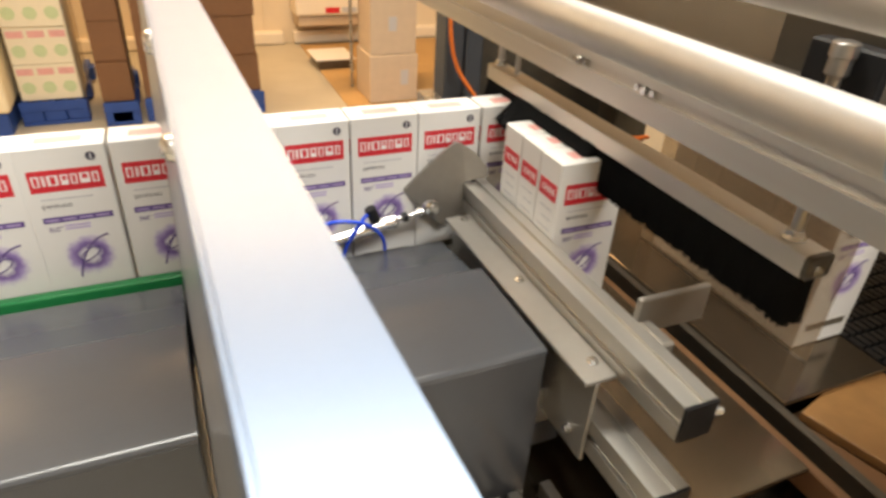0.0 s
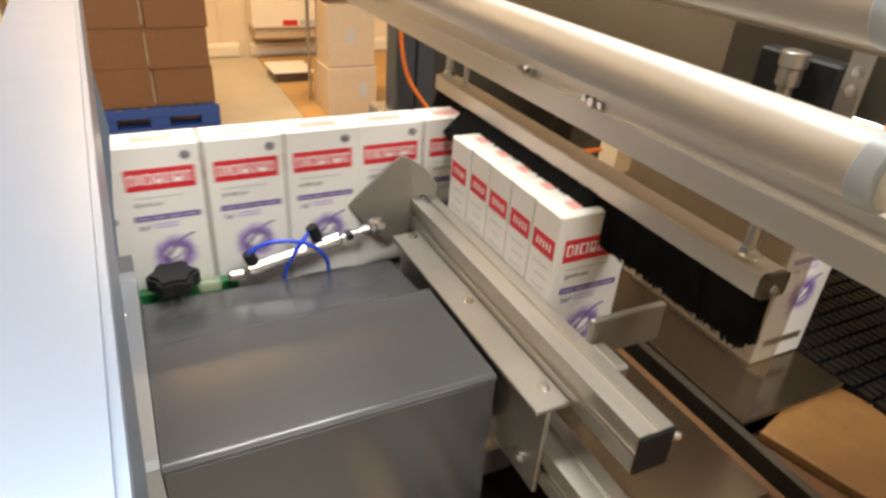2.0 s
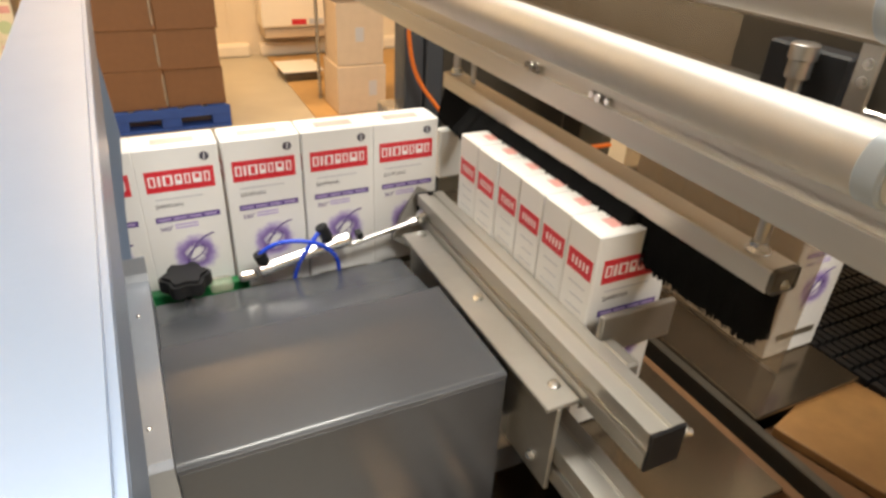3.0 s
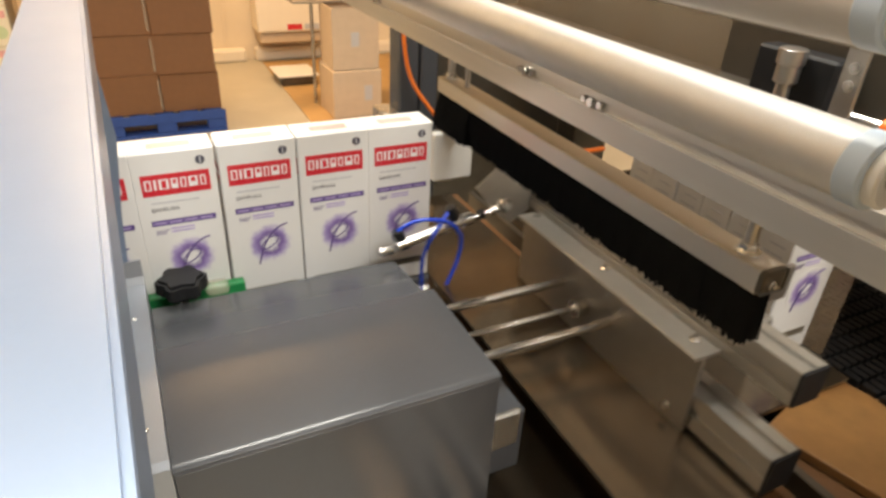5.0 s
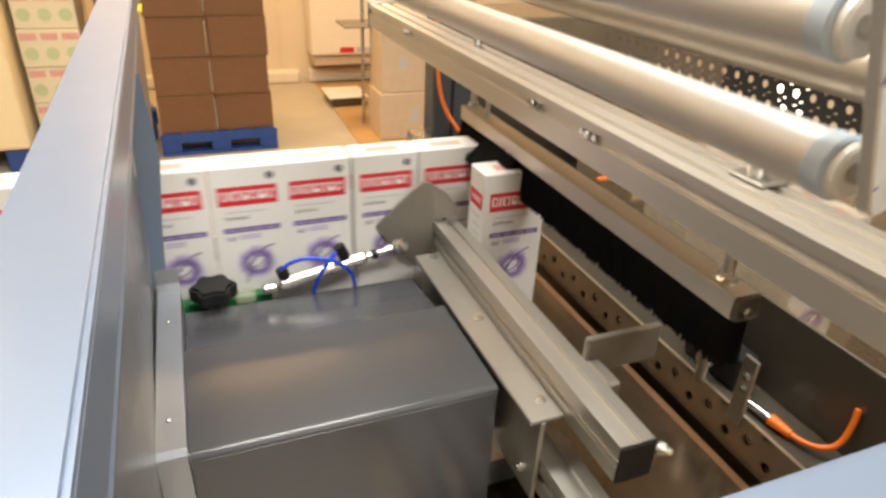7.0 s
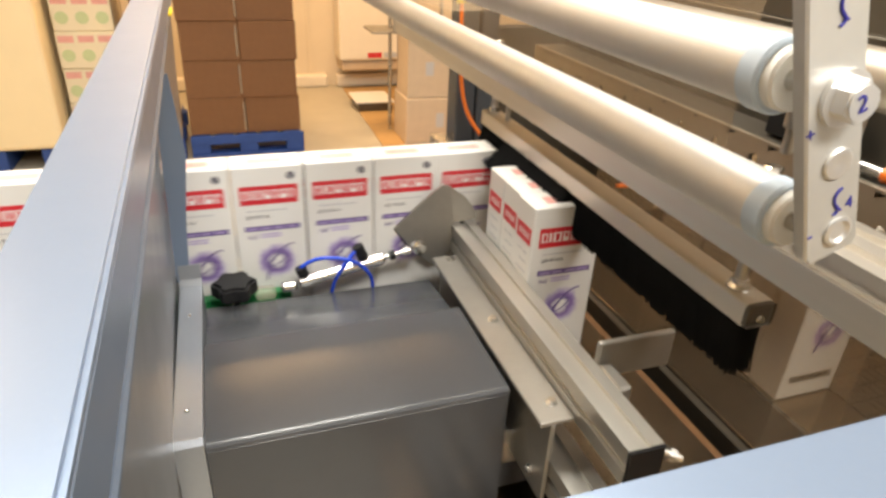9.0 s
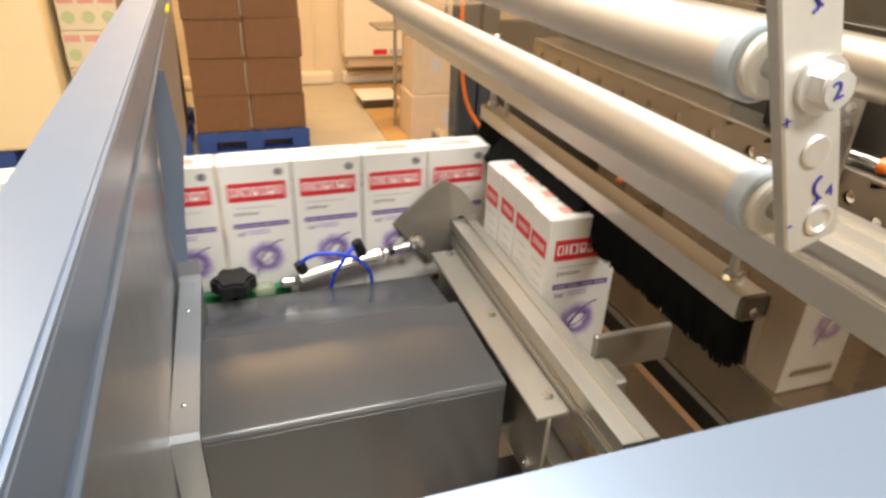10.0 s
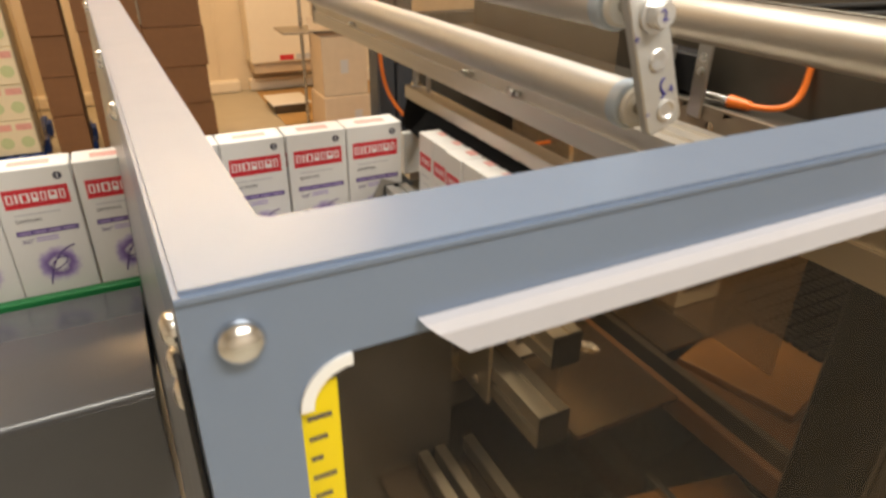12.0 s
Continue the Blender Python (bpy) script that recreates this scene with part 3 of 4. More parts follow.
def carton_template():
    """A tall white carton, its printed front towards -y and side print towards -x."""
    c = thing("shampoo_carton", "white shampoo carton with red band and purple print", "carton", (0, 0, 0), "shampoo cartons")
    part("carton_body", block((0.0006, 0, 0), (W - 0.0006, D - 0.0006, H), 0.0012, 1), WHITE_CARD, c)
    e = 0.0003
    part("red_band", block((0.008, -e, 0.1475), (0.068, 0.0002, 0.1685)), RED, c)
    x = 0.0105
    for k, w in enumerate((0.0060, 0.0022, 0.0085, 0.0060, 0.0052, 0.0080, 0.0052)):
        part("white_mark", block((x, -2 * e, 0.1535), (x + w, -e * 0.5, 0.1635)), WHITE_INK, c)
        if w > 0.005:
            part("mark_gap", block((x + w * 0.27, -2.6 * e, 0.1546 + 0.0035 * (k % 2)), (x + w * 0.76, -e * 1.5, 0.1622)), RED, c)
        x += w + 0.0021
    bm = bmesh.new()
    lathe(bm, (0.0615, 0.0001, 0.1785), (0, -1, 0), [(0, 0.0042), (2 * e, 0.0042)], 20)
    part("round_seal", bm, INK, c)
    part("seal_mark", block((0.0607, -3 * e, 0.1755), (0.0623, -1.5 * e, 0.1815)), GREY_INK, c)
    part("thin_line", block((0.0135, -e, 0.1395), (0.056, 0.0001, 0.1408)), GREY_INK, c)
    lettering("word_line", "\u015eAMPUAN", 0.0052, Matrix.Translation((0.0125, -e, 0.1315)) @ Matrix.Rotation(radians(90), 4, "X"), INK, c)
    part("purple_band", block((0.0105, -e, 0.1165), (0.0685, 0.0002, 0.1222)), PURPLE, c)
    for k in range(4):
        part("band_mark", block((0.0125 + 0.0138 * k, -2 * e, 0.1184), (0.0125 + 0.0138 * k + 0.0115, -0.5 * e, 0.1203)), LILAC, c)
    lettering("number_line", "360\u00b0", 0.0066, Matrix.Translation((0.0125, -e, 0.1075)) @ Matrix.Rotation(radians(90), 4, "X"), PURPLE, c)
    for k in range(2):
        part("thin_line", block((0.0265, -e, 0.1083 + 0.0032 * k), (0.0475, 0.0001, 0.1098 + 0.0032 * k)), LILAC, c)
    # soft violet burst with a looped emblem
    m = bpy.data.materials.get("violet_burst")
    if not m:
        m = WHITE_CARD.copy()
        m.name = "violet_burst"
        nt = m.node_tree
        tcn = nt.nodes.new("ShaderNodeTexCoord")
        sep = nt.nodes.new("ShaderNodeVectorMath")
        sep.operation = "SUBTRACT"
        sep.inputs[1].default_value = (0.041, 0, 0.0785)
        sc = nt.nodes.new("ShaderNodeVectorMath")
        sc.operation = "MULTIPLY"
        sc.inputs[1].default_value = (1, 0, 1)
        ln = nt.nodes.new("ShaderNodeVectorMath")
        ln.operation = "LENGTH"
        wob = nt.nodes.new("ShaderNodeTexNoise")
        wob.inputs["Scale"].default_value = 140
        add = nt.nodes.new("ShaderNodeMath")
        add.operation = "MULTIPLY_ADD"
        add.inputs[1].default_value = 0.010
        cr = nt.nodes.new("ShaderNodeValToRGB")
        cr.color_ramp.elements[0].position, cr.color_ramp.elements[0].color = 0.0, (0.73, 0.72, 0.70, 1)
        cr.color_ramp.elements[1].position, cr.color_ramp.elements[1].color = 1.0, (0.73, 0.72, 0.70, 1)
        for p, col in ((0.26, (0.73, 0.72, 0.71, 1)), (0.46, (0.16, 0.09, 0.30, 1)), (0.66, (0.36, 0.28, 0.52, 1)), (0.90, (0.71, 0.69, 0.70, 1))):
            el = cr.color_ramp.elements.new(p)
            el.color = col
        mr = nt.nodes.new("ShaderNodeMapRange")
        mr.inputs[1].default_value, mr.inputs[2].default_value = 0.005, 0.029
        nt.links.new(tcn.outputs["Object"], sep.inputs[0])
        nt.links.new(sep.outputs[0], sc.inputs[0])
        nt.links.new(sc.outputs[0], ln.inputs[0])
        nt.links.new(tcn.outputs["Object"], wob.inputs["Vector"])
        nt.links.new(wob.outputs["Fac"], add.inputs[0])
        nt.links.new(ln.outputs["Value"], add.inputs[2])
        nt.links.new(add.outputs[0], mr.inputs[0])
        nt.links.new(mr.outputs[0], cr.inputs[0])
        nt.links.new(cr.outputs[0], nt.nodes["Principled BSDF"].inputs["Base Color"])
    bm = bmesh.new()
    lathe(bm, (0.041, 0.0001, 0.0785), (0, -1, 0), [(0, 0.025), (e + 0.0001, 0.025)], 32)
    part("violet_burst", bm, m, c)
    loop = []
    for i in range(17):
        a = 2 * math.pi * i / 16
        u, v = 0.0105 * math.cos(a), 0.0048 * math.sin(a)
        loop.append((0.041 + 0.8 * u - 0.6 * v, -2 * e, 0.0795 + 0.6 * u + 0.8 * v))
    tube("emblem_loop", loop, 0.00065, PURPLE, c)
    tube("emblem_stroke", [(0.060, -2 * e, 0.0985), (0.050, -2 * e, 0.0975), (0.036, -2 * e, 0.083), (0.031, -2 * e, 0.066), (0.0285, -2 * e, 0.0555)], 0.0008, PURPLE, c)
    part("base_label", block((0.0105, -e, 0.0195), (0.0655, 0.0002, 0.0275)), GOLD_INK, c)
    # side and top print
    part("side_red_band", block((0.0004, 0.0035, 0.149), (0.0008, 0.034, 0.1665)), RED, c)
    for k in range(5):
        part("white_mark", block((0.0002, 0.008 + 0.0046 * k, 0.1545), (0.0006, 0.0098 + 0.0046 * k, 0.1612)), WHITE_INK, c)
    for k in range(4):
        part("side_line", block((0.0004, 0.008, 0.138 - 0.0105 * k), (0.0008, 0.029 - 0.004 * (k % 2), 0.1395 - 0.0105 * k)), GREY_INK, c)
    part("side_panel", block((0.0004, 0.007, 0.03), (0.0007, 0.031, 0.088)), material("faint_print", (0.68, 0.67, 0.68), 0.5, 0, 0.08, 300, 0), c)
    part("top_print", block((0.018, 0.010, H - 0.0002), (0.056, 0.024, H + 0.0003)), PALE_RED, c)
    return c


carton = carton_template()
ROW = 19
cartons = [carton] + [copy_thing(carton, Matrix.Identity(4)) for _ in range(27)]
ahead_group, queued, row = cartons[:6], cartons[6:9], cartons[9:]
for c in ahead_group:
    tagged(c, "white shampoo carton inside clear film past the brush")

# times at which a carton is pushed out of the row into the lane
PUSHES = (0.22, 1.24, 2.24, 6.18, 7.31, 8.32, 9.31, 10.33, 11.41)
STEP, GAP = 0.038, 0.050
PUSH_ROWS = [(0.0, 0), (3.55, 0), (4.35, 0.240), (4.6, 0.240), (4.8, 0.186), (5.0, 0.150), (5.2, 0.085), (5.4, 0.056), (5.5, 0.030), (5.6, 0.009), (5.7, 0.0), (12.0, 0)]


def glide(t, a, b):
    u = min(max((t - a) / (b - a), 0), 1)
    return u * u * (3 - 2 * u)


def pusher_x(t):
    for (t0, x0), (t1, x1) in zip(PUSH_ROWS, PUSH_ROWS[1:]):
        if t <= t1:
            return x0 + (x1 - x0) * (t - t0) / (t1 - t0)
    return 0.0


def feed(k, t):
    return glide(t, PUSHES[k] - 0.40, PUSHES[k] - 0.20)


def shove(k, t):
    return glide(t, PUSHES[k] - 0.10, PUSHES[k] + 0.10)


TIMES = sorted({round(0.05 * i, 2) for i in range(241)})


def lane_y(order, t):
    """Front of the carton pushed in by stroke `order`; negative orders were in the lane before the start."""
    later = range(max(order + 1, 0), 3 if order < 3 else len(PUSHES))
    y = -GAP - D if order < 0 else -(GAP + D) * shove(order, t)
    extra = -order - 1 if order < 0 else 0
    return y - STEP * extra - STEP * sum(shove(k, t) for k in later)


def key_rows(rows):
    """Drops keys along stretches at rest."""
    out = [rows[0]]
    for a, b, c in zip(rows, rows[1:], rows[2:]):
        if (b[1].translation - a[1].translation).length > 1e-6 or (c[1].translation - b[1].translation).length > 1e-6:
            out.append(b)
    return out + [rows[-1]]


def move_cartons():
    wob = random.Random(11)
    swept = 0.0
    for i, c in enumerate(ahead_group):
        dx, y = wob.uniform(-0.001, 0.001), -GAP - D - STEP * i
        rows = []
        for t in TIMES:
            x = 0.240 + max(0.0, pusher_x(t) - 0.165) if t <= 4.35 else 0.315 + 0.65 * (min(t, 7.4) - 4.35) * 0.9
            rows.append((t, pose(x + dx, y, 0.0005)))
        walk(c, key_rows(rows))
    for i, c in enumerate(queued + row):
        order = i - 3
        dx, dy = wob.uniform(-0.0012, 0.0012), 0.0
        rows = []
        for t in TIMES:
            if order < 0:
                x, y = 0.0, lane_y(order, t)
            else:
                x = -W * (1 + order) + W * sum(feed(k, t) for k in range(min(order + 1, len(PUSHES))))
                y = lane_y(order, t) if order < len(PUSHES) else 0.0
            if order < 3:
                x += pusher_x(t) if t < 4.4 else 0.240
            rows.append((t, pose(x + dx, y, 0.0005)))
        walk(c, key_rows(rows))


# ---- pusher ----
pusher = thing("pusher", "aluminium profile pusher with steel angle and stop plate", "pusher", (0, 0, 0))
bm = bmesh.new()
prism(bm, slot_profile(-0.030, -0.001, 0.080, 0.112, [("top", -0.0155), ("left", 0.096), ("right", 0.096), ("bottom", -0.0155)]), "y", -0.388, -0.015)
part("upper_profile", bm, GREY_ALU, pusher, "slotted aluminium profile bar")
part("end_cap", block((-0.0305, -0.391, 0.0795), (-0.0005, -0.3882, 0.1125), 0.001), BLACK, pusher, "black plastic end cap")
part("end_cap", block((-0.0305, -0.0148, 0.0795), (-0.0005, -0.012, 0.1125), 0.001), BLACK, pusher)
bm = bmesh.new()
cuboid(bm, (-0.060, -0.322, 0.0800), (-0.0305, -0.045, 0.0845), 0.0008)
part("angle_plate", bm, ALU_DULL, pusher, "flat steel angle plate")
part("web_plate", block((-0.050, -0.322, -0.005), (-0.046, -0.045, 0.0795), 0.0008), ALU_DULL, pusher)
bm = bmesh.new()
prism(bm, slot_profile(-0.0455, -0.014, 0.004, 0.040, [("top", -0.030), ("left", 0.022), ("right", 0.022)]), "y", -0.400, -0.045)
part("lower_profile", bm, GREY_ALU, pusher, "slotted aluminium profile bar")
part("end_cap", block((-0.046, -0.403, 0.0035), (-0.0135, -0.4002, 0.0405), 0.001), BLACK, pusher)
for y in (-0.055, -0.180, -0.302):
    hex_bolt("bolt", (-0.041, y, 0.0846), (0, 0, 1), 0.0036, pusher)
hex_bolt("bolt", (-0.0502, -0.30, 0.012), (-1, 0, 0), 0.0036, pusher)
part("stop_plate", block((-0.0005, -0.297, 0.0955), (0.072, -0.291, 0.1310), 0.002, 2), ALU_DULL, pusher, "dull flat stop plate across the lane")
part("stop_bracket", block((-0.0005, -0.33, 0.060), (0.012, -0.2972, 0.112), 0.002), ALU_DULL, pusher)
hex_bolt("stop_screw", (0.012, -0.345, 0.072), (1, 0, 0), 0.004, pusher)
part("stop_stud", rod(bmesh.new(), (0.0, -0.338, 0.074), (0.046, -0.362, 0.058), 0.0036, 14), CHROME, pusher, smooth=True)
for k in range(3):
    q0 = Vector((0.0, -0.338, 0.074)).lerp(Vector((0.046, -0.362, 0.058)), 0.45 + 0.17 * k)
    q1 = Vector((0.0, -0.338, 0.074)).lerp(Vector((0.046, -0.362, 0.058)), 0.55 + 0.17 * k)
    part("stud_nut", rod(bmesh.new(), q0, q1, 0.0062, 6), CHROME, pusher)
# the nose plate swings on the end of the bar; its own origin lies on the pivot
NOSE = Vector((-0.0515, 0.0, 0.065))
bm = bmesh.new()
nose = [(-0.093, 0.104), (-0.052, 0.150), (-0.041, 0.160), (-0.034, 0.159), (-0.016, 0.146), (-0.002, 0.128), (-0.001, 0.118), (-0.027, 0.114), (-0.030, 0.076), (-0.050, 0.058), (-0.070, 0.074)]
prism(bm, nose, "y", -0.022, -0.0185)
for v in bm.verts:
    v.co.y += 0.30 * max(-0.028 - v.co.x, 0) - 0.15 * max(v.co.x + 0.028, 0)
    v.co -= NOSE
nose_plate = part("nose_plate", bm, NOSE_STEEL, pusher, "dull grey bent guide nose plate")
for y in (-0.21, -0.13):
    part("guide_rod", rod(bmesh.new(), (-0.33, y, 0.042), (-0.0505, y, 0.042), 0.0048, 20), CHROME, pusher, "bright steel guide rod", smooth=True)
part("piston_rod", rod(bmesh.new(), (-0.33, -0.17, 0.036), (-0.0505, -0.17, 0.036), 0.0034, 16), CHROME, pusher, smooth=True)
part("rod_nut", rod(bmesh.new(), (-0.064, -0.17, 0.036), (-0.0505, -0.17, 0.036), 0.0105, 6), CHROME, pusher)

# ---- air cylinder with blue hoses ----
cyl = thing("air_cylinder", "small chrome air cylinder with blue hoses", "cylinder", (0, 0, 0))
A, B = Vector((-0.208, -0.036, 0.068)), Vector((-0.075, -0.034, 0.093))
u = (B - A).normalized()
part("barrel", lathe(bmesh.new(), A, u, [(0, 0.006), (0.002, 0.0078), (0.014, 0.0078), (0.0145, 0.0066), (0.080, 0.0066), (0.0805, 0.0078), (0.094, 0.0078), (0.097, 0.005)], 24), CHROME, cyl, smooth=True)
rod_end = part("rod_end", lathe(bmesh.new(), A + u * 0.050, u, [(0, 0.0028), (0.069, 0.0028), (0.0692, 0.005), (0.077, 0.005)], 18), CHROME, cyl, smooth=True)
part("lock_nut", rod(bmesh.new(), A + u * 0.103, A + u * 0.109, 0.0062, 6), BLACK, cyl)
ball_joint = part("ball_joint", lathe(bmesh.new(), B + Vector((0.002, 0.006, 0.0)), (0.1, -1, 0.1), [(0, 0.006), (0.001, 0.0085), (0.008, 0.0085), (0.009, 0.005), (0.013, 0.005)], 20), CHROME, cyl, smooth=True)
part("fitting", rod(bmesh.new(), A + u * 0.008, A + u * 0.008 + Vector((-0.006, 0, 0.017)), 0.0062, 12), BLACK, cyl, "black push-in fitting", smooth=True)
part("fitting", rod(bmesh.new(), A + u * 0.076 + Vector((-0.004, 0, 0.008)), A + u * 0.076 + Vector((-0.010, 0, 0.022)), 0.0062, 12), BLACK, cyl, "black push-in fitting", smooth=True)
part("rear_eye", block((-0.228, -0.042, 0.060), (-0.209, -0.031, 0.070), 0.004, 2), STEEL, cyl)
a0 = A + u * 0.008 + Vector((-0.005, 0, 0.016))
b0 = A + u * 0.076 + Vector((-0.009, 0, 0.020))
tube("blue_hose", [a0, a0 + Vector((0.012, -0.004, 0.014)), a0 + Vector((0.042, -0.012, 0.014)), a0 + Vector((0.062, -0.008, 0.002)), a0 + Vector((0.074, -0.004, -0.014)), a0 + Vector((0.080, 0.002, -0.030)), a0 + Vector((0.078, 0.004, -0.055)), a0 + Vector((0.064, 0.004, -0.085))], 0.0022, BLUE_TUBE, cyl, "blue plastic air hose")
tube("blue_hose", [b0, b0 + Vector((-0.008, -0.004, -0.006)), b0 + Vector((-0.018, -0.008, -0.016)), b0 + Vector((-0.026, -0.006, -0.030)), b0 + Vector((-0.030, 0.0, -0.046)), b0 + Vector((-0.034, 0.002, -0.07)), b0 + Vector((-0.030, 0.003, -0.10))], 0.0022, BLUE_TUBE, cyl, "blue plastic air hose")

# ---- carton ejector behind the row ----
ejector = thing("ejector_block", "white plastic ejector block behind the lane", "pusher", (0, 0, 0))
part("ejector_face", block((0.020, 0.040, 0.100), (0.072, 0.052, 0.160), 0.002), WHITE_PLASTIC, ejector)
part("ejector_arm", block((0.022, 0.0525, 0.10), (0.052, 0.20, 0.125), 0.002), ALU_DULL, ejector)

# ---- brush bar ----
brush = thing("brush_bar", "aluminium bar with long black bristles hung from rods", "brush", (0, 0, 0))
BX, BZ = 0.049, 0.200
part("bar", block((BX - 0.011, -0.385, BZ), (BX + 0.011, 0.075, BZ + 0.017), 0.0012, 2), ALU, brush)
part("end_cap", block((BX - 0.0112, -0.3875, BZ + 0.0), (BX + 0.0112, -0.3852, BZ + 0.0172), 0.003, 2), DARK_STEEL, brush)
hex_bolt("end_screw", (BX, -0.3876, BZ + 0.006), (0, -1, 0), 0.0024, brush)
for y in (-0.364, 0.062):
    part("hanger_rod", rod(bmesh.new(), (BX, y, BZ + 0.0175), (BX, y, 0.296), 0.0042, 18), STEEL, brush, smooth=True)
    hex_bolt("rod_nut", (BX, y, BZ + 0.0172), (0, 0, 1), 0.0062, brush)
    part("rod_head", lathe(bmesh.new(), (BX, y, 0.2916), (0, 0, 1), [(0, 0.006), (0.010, 0.006), (0.011, 0.0048)], 18), CHROME, brush, smooth=True)
part("hanger_rod", rod(bmesh.new(), (BX, 0.022, BZ + 0.0175), (BX, 0.022, 0.285), 0.003, 14), STEEL, brush, smooth=True)
# bristle tufts side by side; each swings aside over the cartons below it
TUFTS, TUFT_W = 24, 0.456 / 24


def tuft_mesh(seed):
    bm = bmesh.new()
    rb = random.Random(seed)
    for i in range(78):
        y = TUFT_W * (i / 77 - 0.5) + rb.uniform(-0.0008, 0.0008)
        for row_k in range(4):
            x = -0.006 + 0.004 * row_k + rb.uniform(-0.002, 0.002)
            length = 0.043 + rb.uniform(-0.0022, 0.001)
            wdt = rb.uniform(0.0005, 0.0009)
            lean_x, lean_y = rb.uniform(-0.001, 0.005), rb.uniform(-0.0018, 0.0018)
            top, mid, tip = Vector((x, y, 0)), Vector((x + lean_x * 0.3, y + lean_y * 0.3, -length * 0.5)), Vector((x + lean_x, y + lean_y, -length))
            vs = [[bm.verts.new(p + Vector(o) * w) for o in ((1, 0.6, 0), (-1, 0.6, 0), (0, -1.1, 0))] for p, w in ((top, wdt), (mid, wdt), (tip, wdt * 0.7))]
            for va, vb in zip(vs, vs[1:]):
                for j in range(3):
                    bm.faces.new((va[j], va[(j + 1) % 3], vb[(j + 1) % 3], vb[j]))
    me = bpy.data.meshes.new("bristle_tuft")
    bm.to_mesh(me)
    bm.free()
    me.materials.append(BRISTLE)
    return me


tuft_meshes = [tuft_mesh(k) for k in range(4)]
tufts = []
for i in range(TUFTS):
    ob = new("bristle_tuft", tuft_meshes[i % 4])
    ob.parent = brush
    tufts.append((ob, -0.383 + TUFT_W * (i + 0.5)))


def move_tufts():
    for ob, y in tufts:
        rows = []
        for t in TIMES[::2]:
            swing = 0.0
            if t < 3.6:
                swing = 1 - glide(y, lane_y(-3, t) + 0.004, lane_y(-3, t) + 0.012)
                swing = 46 * (1 - swing)
            elif t < 4.5 and y > -0.28:
                swing = 46 - 84 * glide(t, 3.6, 3.9) if t < 3.9 else -38 * (1 - glide(t, 3.95, 4.4))
            elif t > 6.04:
                near = lane_y(3, t)
                swing = 46 * glide(y, near + 0.004, near + 0.012) * glide(t, 6.08, 6.22)
            if y > 0:
                swing = 14
            rows.append((t, round(swing, 2)))
        kept = [rows[0]] + [q for p, q, n in zip(rows, rows[1:], rows[2:]) if q[1] != p[1] or q[1] != n[1]] + [rows[-1]]
        walk(ob, [(t, pose(BX, y, BZ + 0.001, 0, g, 0)) for t, g in kept])


# ---- cross beam ----
beam = thing("cross_beam", "slotted aluminium cross beam with zinc slot nuts", "beam", (0, 0, 0))
bm = bmesh.new()
prism(bm, slot_profile(0.016, 0.062, 0.2545, 0.2885, [("left", 0.2775), ("top", 0.030), ("top", 0.050), ("bottom", 0.030)]), "y", -0.62, 0.42)
part("beam_profile", bm, ALU, beam)
part("beam_end", block((0.015, 0.4202, 0.252), (0.064, 0.426, 0.292), 0.001), STEEL, beam)
for y in (-0.14, -0.23, 0.225):
    bm = bmesh.new()
    rod(bm, (0.0205, y, 0.2775), (0.0135, y, 0.2775), 0.0034, 6)
    rod(bm, (0.0192, y + 0.009, 0.2775), (0.0150, y + 0.009, 0.2775), 0.0026, 12)
    rod(bm, (0.0192, y - 0.009, 0.2775), (0.0150, y - 0.009, 0.2775), 0.0026, 12)
    part("slot_nut", bm, CHROME, beam, smooth=True)
part("clamp_plate", block((0.040, -0.378, 0.2888), (0.070, -0.350, 0.2915), 0.001), ALU_DULL, beam)

# ---- film rollers on the dancer arm ----
dancer = thing("dancer_rollers", "two film rollers carried by a swinging aluminium arm", "roller", (0, 0, 0))


def film_roller(x, z, r, parent, y0=-0.484, y1=0.60, skin=None):
    roll = part("roller_tube", lathe(bmesh.new(), (x, y1, z), (0, -1, 0), [(0, r * 0.94), (0.001, r), (y1 - y0 - 0.008, r), (y1 - y0 - 0.007, r * 0.99)], 40), skin or ROLLER, parent, "satin aluminium film roller", smooth=True)
    part("collar", lathe(bmesh.new(), (x, y0 + 0.007, z), (0, -1, 0), [(0, r * 1.0), (0.0005, r * 1.04), (0.008, r * 1.04), (0.009, r * 0.97)], 40), PALE_BLUE, roll, "pale blue plastic collar", smooth=True)
    part("hub", lathe(bmesh.new(), (x, y0 - 0.002, z), (0, -1, 0), [(0, r * 0.86), (0.0035, r * 0.86), (0.0045, r * 0.78), (0.003, r * 0.55), (0.003, r * 0.2)], 32), WHITE_PLASTIC, roll, "white plastic bearing hub", smooth=True)
    part("axle", rod(bmesh.new(), (x, y0 - 0.004, z), (x, y0 - 0.015, z), r * 0.3, 16), STEEL, roll, smooth=True)
    return roll


RX, RZ = -0.074, 0.341
film_roller(RX, RZ - 0.004, 0.0122, dancer)
film_roller(RX - 0.019, RZ + 0.0470, 0.0122, dancer)
